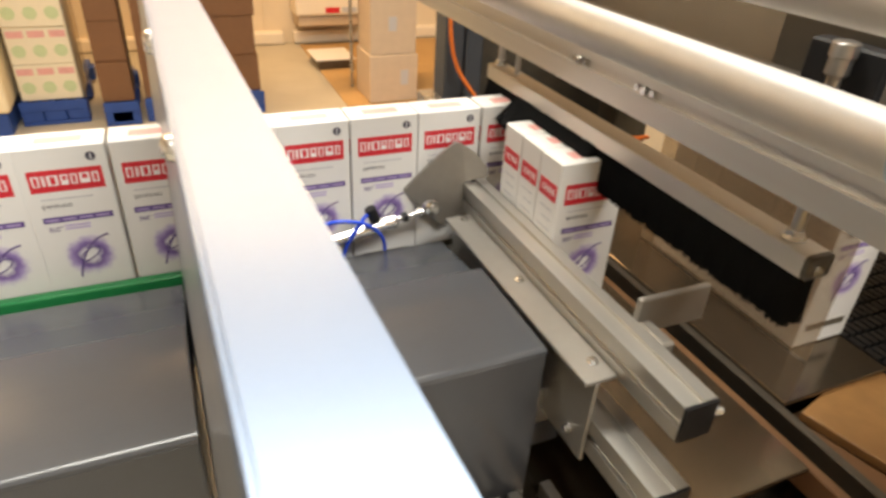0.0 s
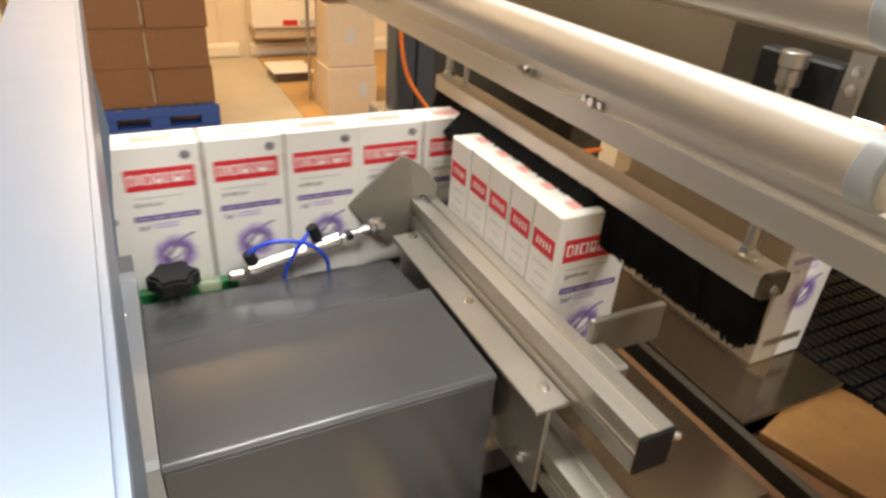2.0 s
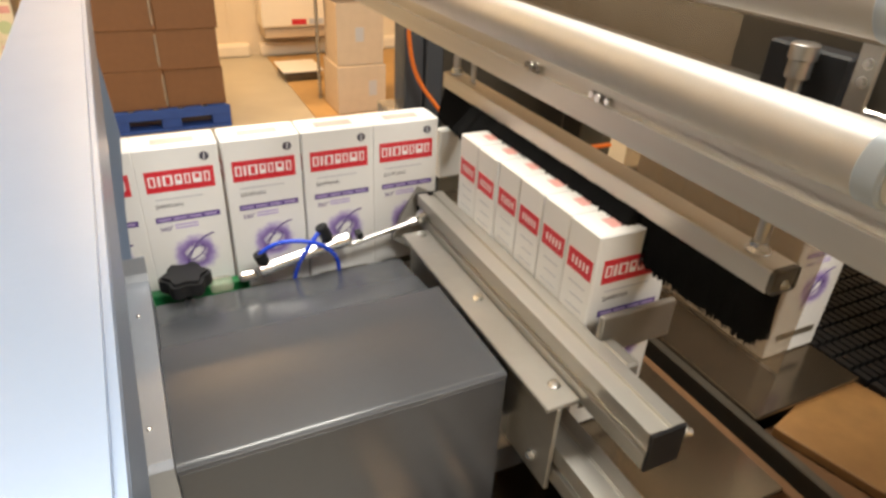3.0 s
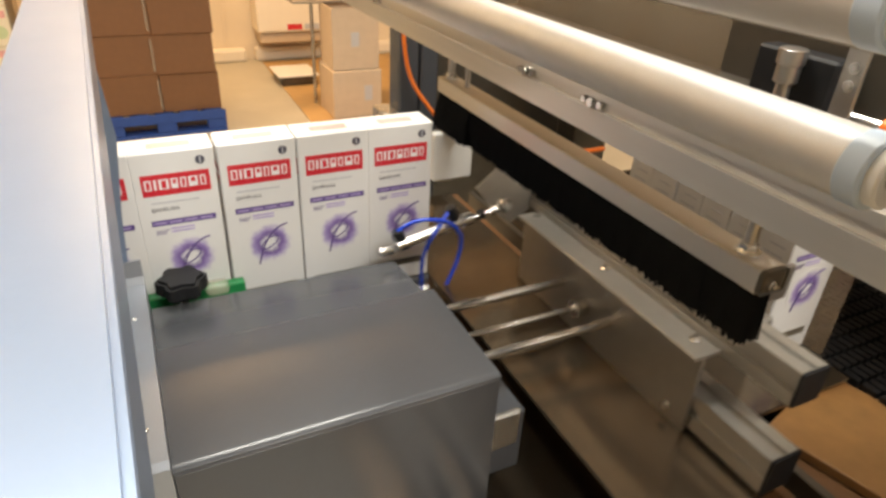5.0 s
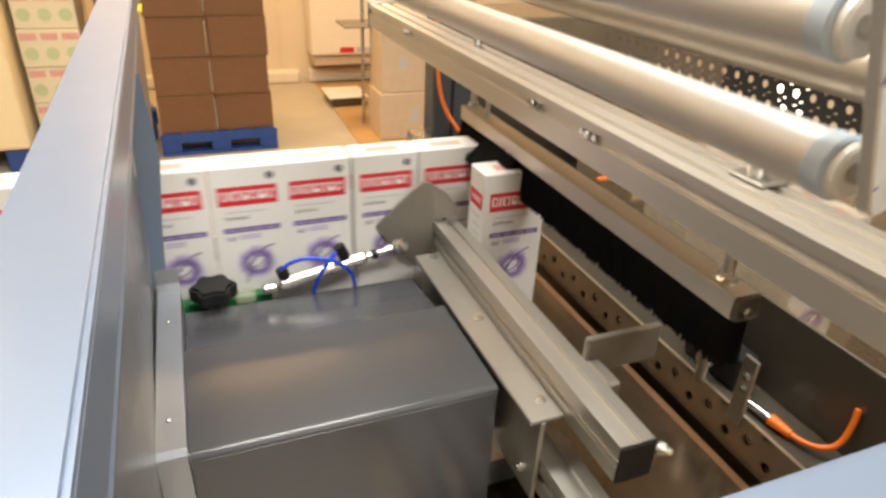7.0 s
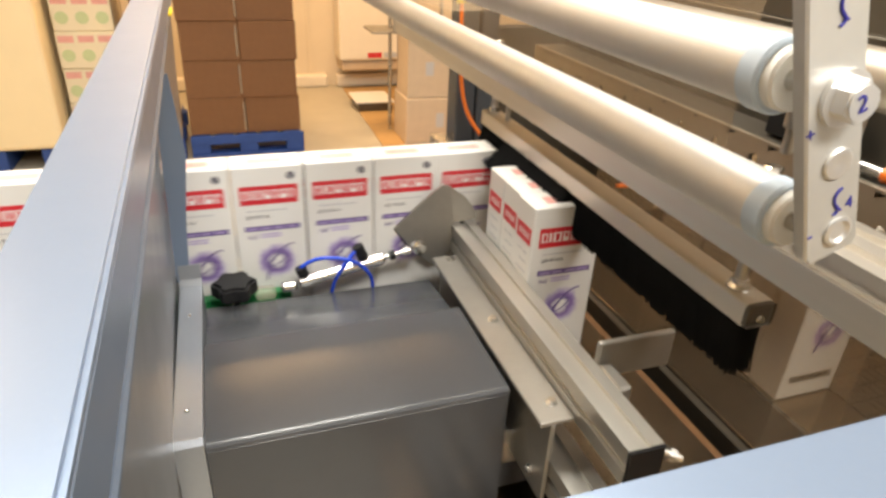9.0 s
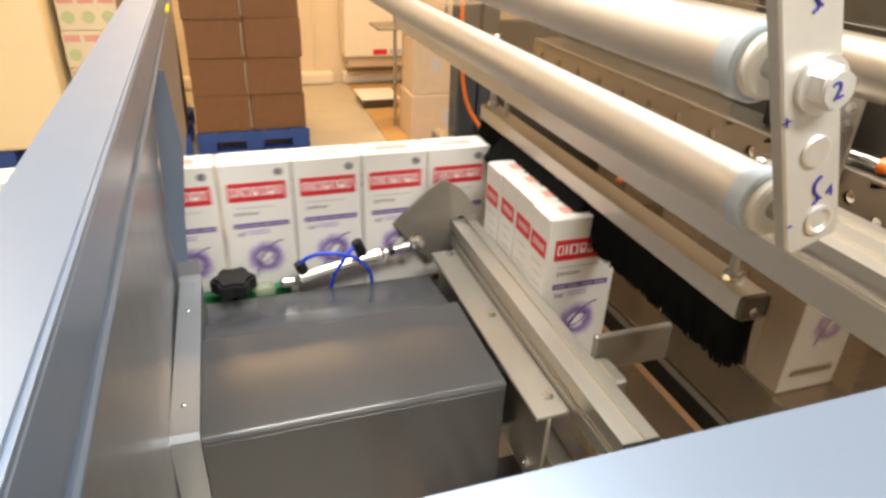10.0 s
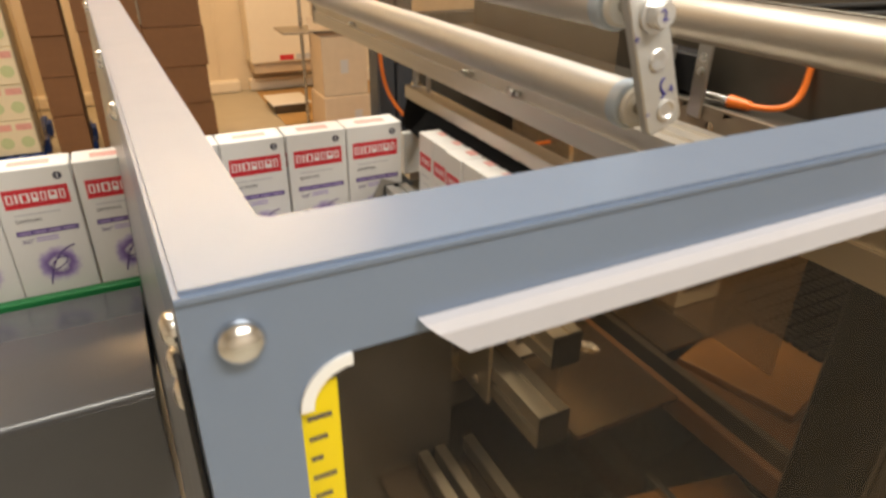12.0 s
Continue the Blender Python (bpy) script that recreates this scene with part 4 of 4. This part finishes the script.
# arm: a rounded flat bar leaning back
up = Vector((-0.36, 0, 0.93)).normalized()
side = Vector((0.93, 0, 0.36))
base = Vector((RX + 0.003, 0, RZ - 0.003))
bm = bmesh.new()
cor = []
for s, t in ((-0.0108, -0.007), (-0.0090, -0.010), (0.0092, -0.010), (0.0112, -0.007), (0.0112, 0.125), (-0.0108, 0.125)):
    p = base + side * s + up * t
    cor.append((p.x, p.z))
prism(bm, cor, "y", -0.5030, -0.4970)
bmesh.ops.bevel(bm, geom=[e for e in bm.edges], offset=0.0008, segments=1, affect="EDGES")
arm = part("arm_plate", bm, material("arm_aluminium", (0.62, 0.62, 0.60), 0.42, 0.6, 0.06, 120, 0.04), dancer, "milled aluminium arm with pen marks")
p = base + up * 0.050 + side * 0.0025
hex_bolt("arm_bolt", (p.x, -0.5031, p.z), (0, -1, 0), 0.0068, arm, DISC)
p = base + up * 0.0275 + side * 0.001
part("arm_hole", lathe(bmesh.new(), (p.x, -0.5025, p.z), (0, -1, 0), [(0, 0.0052), (0.0012, 0.0056), (0.0017, 0.0050), (0.0018, 0.0030), (0.0014, 0.0012)], 20), DISC, arm, smooth=True)
p = base + side * 0.002
part("arm_screw", lathe(bmesh.new(), (p.x, -0.5025, p.z), (0, -1, 0), [(0, 0.0052), (0.0014, 0.0056), (0.0018, 0.0044), (0.0008, 0.0032), (0.0008, 0.001)], 20), DISC, arm, smooth=True)
face = Matrix(((side.x, up.x, 0, 0), (0, 0, -1, 0), (side.z, up.z, 0, 0), (0, 0, 0, 1)))


def pen(words, s, t, size):
    q = base + side * s + up * t
    lettering("pen_mark", words, size, Matrix.Translation((q.x, -0.5032, q.z)) @ face, PEN, arm)


pen("+", -0.0115, 0.040, 0.007)
pen("-", -0.0105, 0.001, 0.008)
pen("4", 0.0050, 0.0075, 0.0065)
q = base + up * 0.050 + side * 0.0025
lettering("pen_mark", "2", 0.008, Matrix.Translation((q.x - 0.002, -0.5109, q.z - 0.003)) @ face, PEN, arm)
for t0 in (0.0085, 0.074):
    pts = []
    for sx, sz in ((0.0035, 0.0085), (0.0008, 0.0075), (0.0, 0.0045), (0.0012, 0.0015), (0.003, 0.0)):
        q = base + side * sx + up * (t0 + sz)
        pts.append((q.x, -0.5033, q.z))
    tube("pen_arrow", pts, 0.0005, PEN, arm)
    q0, q1, q2 = (base + side * sx + up * (t0 + sz) for sx, sz in ((0.0005, 0.0035), (0.0035, 0.0), (0.0, -0.001)))
    tube("pen_arrow", [(q0.x, -0.5033, q0.z), (q1.x, -0.5033, q1.z), (q2.x, -0.5033, q2.z)], 0.0005, PEN, arm)

idler = thing("idler_roller", "fixed satin aluminium film roller", "roller", (0, 0, 0))
film_roller(0.085, 0.358, 0.0165, idler, -0.575, 0.38, FILM_ROLLER)

# ---- sealing jaw ----
jaw = thing("sealing_jaw", "steel sealing jaw with a drilled plate and sensor", "sealing jaw", (0, 0, 0))
JX = 0.150


def drilled_plate(x0, x1, y0, y1, z0, z1, holes, r, mat, parent, name):
    """A plate across x with round holes right through, built cell by cell."""
    bm = bmesh.new()
    n = 12
    cuts = sorted({y0, y1} | {(a[0] + b[0]) / 2 for a, b in zip(holes, holes[1:])})
    for (ya, yb), (hy, hz) in zip(zip(cuts, cuts[1:]), holes):
        for x, flip in ((x0, False), (x1, True)):
            rim = [bm.verts.new((x, hy + r * math.cos(2 * math.pi * i / n), hz + r * math.sin(2 * math.pi * i / n))) for i in range(n)]
            edge = []
            for i in range(n):
                c, s = math.cos(2 * math.pi * i / n), math.sin(2 * math.pi * i / n)
                ty = ((yb - hy) / c if c > 1e-6 else (ya - hy) / c if c < -1e-6 else 1e9)
                tz = ((z1 - hz) / s if s > 1e-6 else (z0 - hz) / s if s < -1e-6 else 1e9)
                k = min(ty, tz)
                edge.append(bm.verts.new((x, hy + k * c, hz + k * s)))
            for i in range(n):
                q = [rim[i], rim[(i + 1) % n], edge[(i + 1) % n], edge[i]]
                bm.faces.new(q if flip else q[::-1])
            for cy, cz, i in ((yb, z1, 1), (ya, z1, 4), (ya, z0, 7), (yb, z0, 10)):
                best = min(range(n), key=lambda j: abs(edge[j].co.y - cy) + abs((edge[(j + 1) % n].co.z if True else 0) - cz) + abs(edge[j].co.z - cz) * 0.01 + abs(edge[(j + 1) % n].co.y - cy))
                v = bm.verts.new((x, cy, cz))
                q = [edge[best], v, edge[(best + 1) % n]]
                bm.faces.new(q[::-1] if flip else q)
    cuboid(bm, (x0, y0, z1), (x1, y1, z1 + 0.002))
    cuboid(bm, (x0, y0, z0 - 0.002), (x1, y1, z0))
    return part(name, bm, mat, parent)


JHOLES = [(-0.47 + 0.0245 * i, 0.024 if i % 2 else 0.014) for i in range(26)]
drilled_plate(JX, JX + 0.004, -0.485, 0.17, 0.000, 0.040, JHOLES, 0.0052, JAW_STEEL, jaw, "drilled_plate")
part("jaw_top", block((JX + 0.0045, -0.485, 0.034), (JX + 0.045, 0.17, 0.042), 0.001), DARK_STEEL, jaw)
part("jaw_rear_plate", block((JX + 0.046, -0.50, 0.040), (JX + 0.049, 0.17, 0.128), 0.001), DARK_STEEL, jaw, "stainless film guide plate")
part("sensor_bracket", block((JX - 0.004, -0.338, 0.030), (JX - 0.001, -0.322, 0.102), 0.001), STEEL, jaw)
part("valve_block", block((JX + 0.0125, -0.309, 0.044), (JX + 0.034, -0.240, 0.080), 0.002), BLACK, jaw, "black valve block behind the drilled plate")
part("valve_nut", lathe(bmesh.new(), (JX + 0.001, -0.280, 0.060), (0, 0, 1), [(0, 0.0075), (0.001, 0.0085), (0.013, 0.0085), (0.014, 0.0100), (0.024, 0.0100), (0.025, 0.0085)], 24), STEEL, jaw, "turned steel valve head", smooth=True)
part("valve_stem", rod(bmesh.new(), (JX + 0.001, -0.280, 0.040), (JX + 0.001, -0.280, 0.0598), 0.0055, 16), STEEL, jaw, smooth=True)
hex_bolt("bracket_screw", (JX - 0.0042, -0.331, 0.083), (-1, 0, 0), 0.003, jaw)
hex_bolt("bracket_screw", (JX - 0.0042, -0.331, 0.071), (-1, 0, 0), 0.003, jaw)
part("sensor_body", rod(bmesh.new(), (JX + 0.012, -0.330, 0.048), (JX + 0.014, -0.352, 0.048), 0.004, 14), CHROME, jaw, smooth=True)
part("plug", rod(bmesh.new(), (JX + 0.014, -0.352, 0.048), (JX + 0.016, -0.372, 0.048), 0.0058, 14, 0.004), ORANGE, jaw, "orange cable plug", smooth=True)
tube("orange_lead", [(JX + 0.016, -0.370, 0.048), (JX + 0.018, -0.385, 0.048), (JX + 0.028, -0.400, 0.050), (JX + 0.040, -0.402, 0.062), (JX + 0.044, -0.398, 0.09)], 0.0026, ORANGE, jaw, "orange sensor cable")

# ---- film ----
film_front = thing("film_curtain", "clear shrink film sheet drawn with the cartons", "plastic film", (0, 0, 0), "film sheets")
part("film_sheet", block((0.2372, -0.30, 0.001), (0.2375, -0.03, 0.24)), FILM, film_front)
film_new = thing("film_curtain", "clear shrink film sheet drawn down by the jaw", "plastic film", (0, 0, 0), "film sheets")
part("film_sheet", block((0.2352, -0.42, 0.250), (0.2355, 0.10, 0.49)), FILM, film_new)
for ob in (*film_front.children, *film_new.children):
    ob.visible_shadow = False


def web(name, parent, path, y0, y1, nu=40, nv=24, amp=0.0018):
    """A wrinkled sheet along a path of (x, z) points."""
    bm = bmesh.new()
    cum = [0.0]
    for a, b in zip(path, path[1:]):
        cum.append(cum[-1] + math.dist(a, b))
    grid = []
    for i in range(nv + 1):
        d = cum[-1] * i / nv
        k = max(m for m in range(len(path) - 1) if cum[m] <= d + 1e-9)
        f = (d - cum[k]) / (cum[k + 1] - cum[k])
        x, z = (path[k][m] + (path[k + 1][m] - path[k][m]) * f for m in (0, 1))
        line = []
        for j in range(nu + 1):
            y = y0 + (y1 - y0) * j / nu
            w = amp * math.sin(i / nv * math.pi) * (math.sin(y * 70 + i * 0.15) + 0.6 * math.sin(y * 133 + 1.3))
            line.append(bm.verts.new((x + w, y, z + 0.5 * w)))
        grid.append(line)
    for a, b in zip(grid, grid[1:]):
        for j in range(nu):
            bm.faces.new((a[j], a[j + 1], b[j + 1], b[j]))
    ob = part(name, bm, FILM, parent, smooth=True)
    ob.visible_shadow = False
    return ob


deck = thing("film_web", "clear wrinkled film web running down to the jaw", "plastic film", (0, 0, 0), "film sheets")
web("falling_web", deck, [(0.130, 0.44), (0.128, 0.26)], -0.24, 0.40)
web("upper_web", deck, [(RX - 0.015, RZ + 0.064), (0.02, 0.425), (0.128, 0.44)], -0.20, 0.40)
web("lower_web", deck, [(RX, RZ + 0.0142), (0.02, 0.358), (0.122, 0.372)], -0.10, 0.40, amp=0.001)

# ---- table, belts and machine bed ----
tb = thing("transfer_table", "oiled stainless transfer table with a jaw slot", "table", (0, 0, 0))
part("table_plate", block((0.0, -0.40, -0.006), (0.128, 0.20, -0.001), 0.001), TABLE, tb)
part("table_plate", block((0.170, -0.335, -0.006), (0.314, 0.20, -0.001), 0.001), TABLE, tb)
part("slot_rail", block((0.1285, -0.56, -0.030), (0.139, 0.20, -0.004), 0.001), CARD_PLATE, tb, "brown hard rubber sealing strip")
part("slot_rail", block((0.160, -0.56, -0.040), (0.1695, 0.20, -0.004), 0.001), DARK_STEEL, tb)
part("bed_plate", block((-0.15, -0.58, -0.115), (0.60, 0.22, -0.105), 0.002), TABLE, tb)
part("side_plate", block((0.1700, -0.56, -0.032), (0.3140, -0.336, -0.019), 0.001), CARD_PLATE, tb, "brown hardboard side plate")
for x in (-0.01, 0.045, 0.10):
    part("bed_rail", block((x, -0.56, -0.1048), (x + 0.008, -0.402, -0.092), 0.001), STEEL, tb)
for x in (-0.105, -0.085, -0.050):
    part("guide_bar", block((x, -0.56, -0.1048), (x + 0.012, -0.276, -0.086), 0.001), ALU_DULL, tb, "dull aluminium guide bar")
for x, y in ((0.02, -0.40), (0.02, 0.12), (0.45, -0.40), (0.45, 0.12)):
    part("support_leg", block((x, y, -0.85), (x + 0.06, y + 0.06, -0.1155), 0.002), DARK_STEEL, tb)
bp = thing("fibreboard_plate", "brown fibreboard plate beside the outfeed", "board", (0.184, -0.344, 0))
bp.rotation_euler = (0, 0, radians(15))
part("board", block((0.0, -0.125, -0.018), (0.128, 0.0, -0.008), 0.0015, 2), BOARD_TAN, bp)
scrap = thing("cardboard_offcut", "brown cardboard offcut lying on the machine bed", "cardboard", (0.055, -0.47, -0.1045))
scrap.rotation_euler = (0, 0, radians(-12))
part("sheet", block((0.0, -0.04, 0.0), (0.13, 0.06, 0.004), 0.001), BOARD_TAN, scrap)
part("paper_label", block((0.03, 0.02, 0.0041), (0.055, 0.035, 0.0047)), WHITE_CARD, scrap, "small white paper label")
outfeed = thing("outfeed_belt", "black outfeed chain belt with small round holes", "conveyor", (0, 0, 0))
bm = bmesh.new()
for i in range(60):
    for j in range(34):
        cuboid(bm, (0.318 + 0.011 * i, -0.50 + 0.020 * j, -0.010), (0.3265 + 0.011 * i, -0.484 + 0.020 * j, -0.002))
tagged(part("chain_mesh", bm, BLACK, outfeed), kind="stuff")
part("chain_bed", block((0.315, -0.52, -0.03), (2.6, 0.20, -0.0105), 0.002), BLACK, outfeed)
part("outfeed_leg", block((1.0, -0.2, -0.85), (1.06, -0.14, -0.031)), DARK_STEEL, outfeed)

dp = thing("black_cover", "matt black cover standing inside the guard", "cover", (0, 0, 0))
part("cover_plate", block((0.100, -0.585, -0.85), (0.112, -0.530, 0.235), 0.002), BLACK, dp)
part("cover_plate", block((0.1125, -0.585, -0.85), (0.30, -0.575, 0.235), 0.002), BLACK, dp)
# ---- far frame and rear of the machine ----
fr = thing("sealing_machine", "dark grey steel uprights of the sealing machine", "machine", (0, 0, 0))
part("frame_post", block((0.132, 0.42, -0.85), (0.168, 0.47, 0.40), 0.003), GREY_PAINT, fr)
part("frame_post", block((0.172, 0.42, -0.85), (0.205, 0.47, 0.40), 0.003), GREY_PAINT, fr)
part("frame_panel", block((0.206, 0.43, -0.6), (0.62, 0.45, 0.26), 0.003), DARK_STEEL, fr)
part("frame_bar", block((0.10, 0.20, 0.02), (0.131, 0.47, 0.06), 0.002), STEEL, fr)
oc = thing("orange_cable", "orange cable hanging down the machine post", "cable", (0, 0, 0))
tube("cable", [(0.128, 0.41, 0.36), (0.127, 0.40, 0.22), (0.132, 0.40, 0.15), (0.150, 0.395, 0.10), (0.185, 0.38, 0.06), (0.20, 0.37, 0.03)], 0.0035, ORANGE, oc)
part("yellow_plug", rod(bmesh.new(), (0.128, 0.41, 0.30), (0.128, 0.41, 0.34), 0.008, 14), YELLOW, oc, smooth=True)
rear = thing("shrink_tunnel_mouth", "stainless tunnel mouth with a drilled black plate", "machine", (0, 0, 0))
part("tunnel_lintel", block((0.318, -0.62, 0.197), (0.455, 0.40, 0.201), 0.001), material("bright_sheet", (0.55, 0.52, 0.47), 0.35, 0.3, 0.04, 40, 0.02), rear, "bright sheet metal ledge")
holes_y = [-0.44 + 0.026 * i for i in range(32)]
for k in range(5):
    drilled_plate(0.458, 0.460, -0.455, 0.380, 0.203 + 0.024 * k, 0.223 + 0.024 * k, [(y + 0.013 * (k % 2), 0.213 + 0.024 * k) for y in holes_y], 0.0055, BLACK, rear, "drilled_strip")
part("tunnel_top", block((0.458, -0.62, 0.325), (0.90, 0.40, 0.60), 0.003), DARK_STEEL, rear)
part("red_beam", block((0.47, -0.62, 0.200), (0.50, -0.47, 0.30), 0.002), BRICK_RED, rear)
part("tunnel_leg", block((0.46, 0.34, -0.85), (0.52, 0.40, 0.196), 0.002), DARK_STEEL, rear)
part("tunnel_leg", block((0.46, -0.60, -0.85), (0.52, -0.54, 0.196), 0.002), DARK_STEEL, rear)
glow = bpy.data.materials.new("lamp_and_glint_glow")
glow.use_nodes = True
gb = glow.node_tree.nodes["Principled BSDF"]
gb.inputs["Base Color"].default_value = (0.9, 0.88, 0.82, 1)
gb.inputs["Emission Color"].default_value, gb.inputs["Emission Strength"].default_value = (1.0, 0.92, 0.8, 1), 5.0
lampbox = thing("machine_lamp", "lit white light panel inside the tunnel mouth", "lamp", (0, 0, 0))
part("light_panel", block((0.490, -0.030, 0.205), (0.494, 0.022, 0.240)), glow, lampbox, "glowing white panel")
# added glowing bar imitates a reflection that rides with the jaw; not a lamp
strip = thing("light_strip", "slim glowing bar imitating a bright reflection on the sealing unit", "lamp", (0, 0, 0))
part("strip_housing", block((0.252, -0.47, 0.2995), (0.264, 0.12, 0.306), 0.001), ALU_DULL, strip)
os_ = thing("orange_strip", "thin orange strip across the film path", "strip", (0, 0, 0))
part("strip", block((0.196, -0.010, 0.132), (0.232, -0.004, 0.136), 0.0008), ORANGE, os_)
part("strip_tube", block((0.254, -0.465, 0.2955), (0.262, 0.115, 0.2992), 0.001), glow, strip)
cw = thing("cable_bundle", "black cables behind the sealing jaw", "cable", (0, 0, 0))
for k in range(4):
    tube("cable", [(0.215 + 0.01 * k, -0.48, 0.35 + 0.01 * k), (0.22 + 0.012 * k, -0.30, 0.33), (0.23, -0.10 + 0.05 * k, 0.34), (0.24, 0.3, 0.36)], 0.004, BLACK, cw)


def motions():
    move_cartons()
    move_tufts()
    keep = [(t, pose(x, 0, 0)) for t, x in PUSH_ROWS]
    walk(pusher, keep)
    walk(cyl, keep)
    swing = [(0.0, 0), (2.68, 0), (2.76, 25), (2.84, 62), (2.92, 76), (4.25, 76), (4.6, 0), (11.89, 0), (11.94, 30), (12.0, 70)]
    walk(nose_plate, [(t, pose(NOSE.x, NOSE.y, NOSE.z, 0, g, 0)) for t, g in swing])
    for piece in (rod_end, ball_joint):
        walk(piece, [(t, pose(0.043 * g / 76, 0, 0)) for t, g in swing])
    rows = [(t, pose(0, -0.088 * max((shove(k, t) * (1 - glide(t, PUSHES[k] + 0.14, PUSHES[k] + 0.4)) for k in range(len(PUSHES)))), 0)) for t in TIMES]
    walk(ejector, key_rows(rows))
    jaw_rows = [(0.0, 0.235), (6.0, 0.235), (6.2, 0.140), (6.3, 0.112), (6.5, 0.050), (6.75, 0.0), (7.35, 0.0), (7.7, 0.045), (8.4, 0.235), (12.0, 0.235)]
    walk(jaw, [(t, pose(0, 0, z)) for t, z in jaw_rows])
    walk(strip, [(t, pose(0, 0, z - 0.235)) for t, z in jaw_rows])
    walk(film_front, [(0.0, pose(0, 0, 0)), (4.02, pose(0, 0, 0)), (4.35, pose(0.077, 0, 0)), (12.0, pose(0.077, 0, 0))])
    walk(film_new, [(0.0, pose(0, 0, 0)), (6.0, pose(0, 0, 0)), (6.75, pose(0, 0, -0.249)), (12.0, pose(0, 0, -0.249))])
    dance = [(0.0, 0, 0), (5.6, 0, 0), (6.0, 0.009, 0.005), (6.2, 0.018, 0.012), (6.5, 0.037, 0.025), (6.8, 0.036, 0.026), (7.0, 0.024, 0.014), (7.3, 0, 0), (12.0, 0, 0)]
    walk(dancer, [(t, pose(x, 0, z)) for t, x, z in dance])



motions()
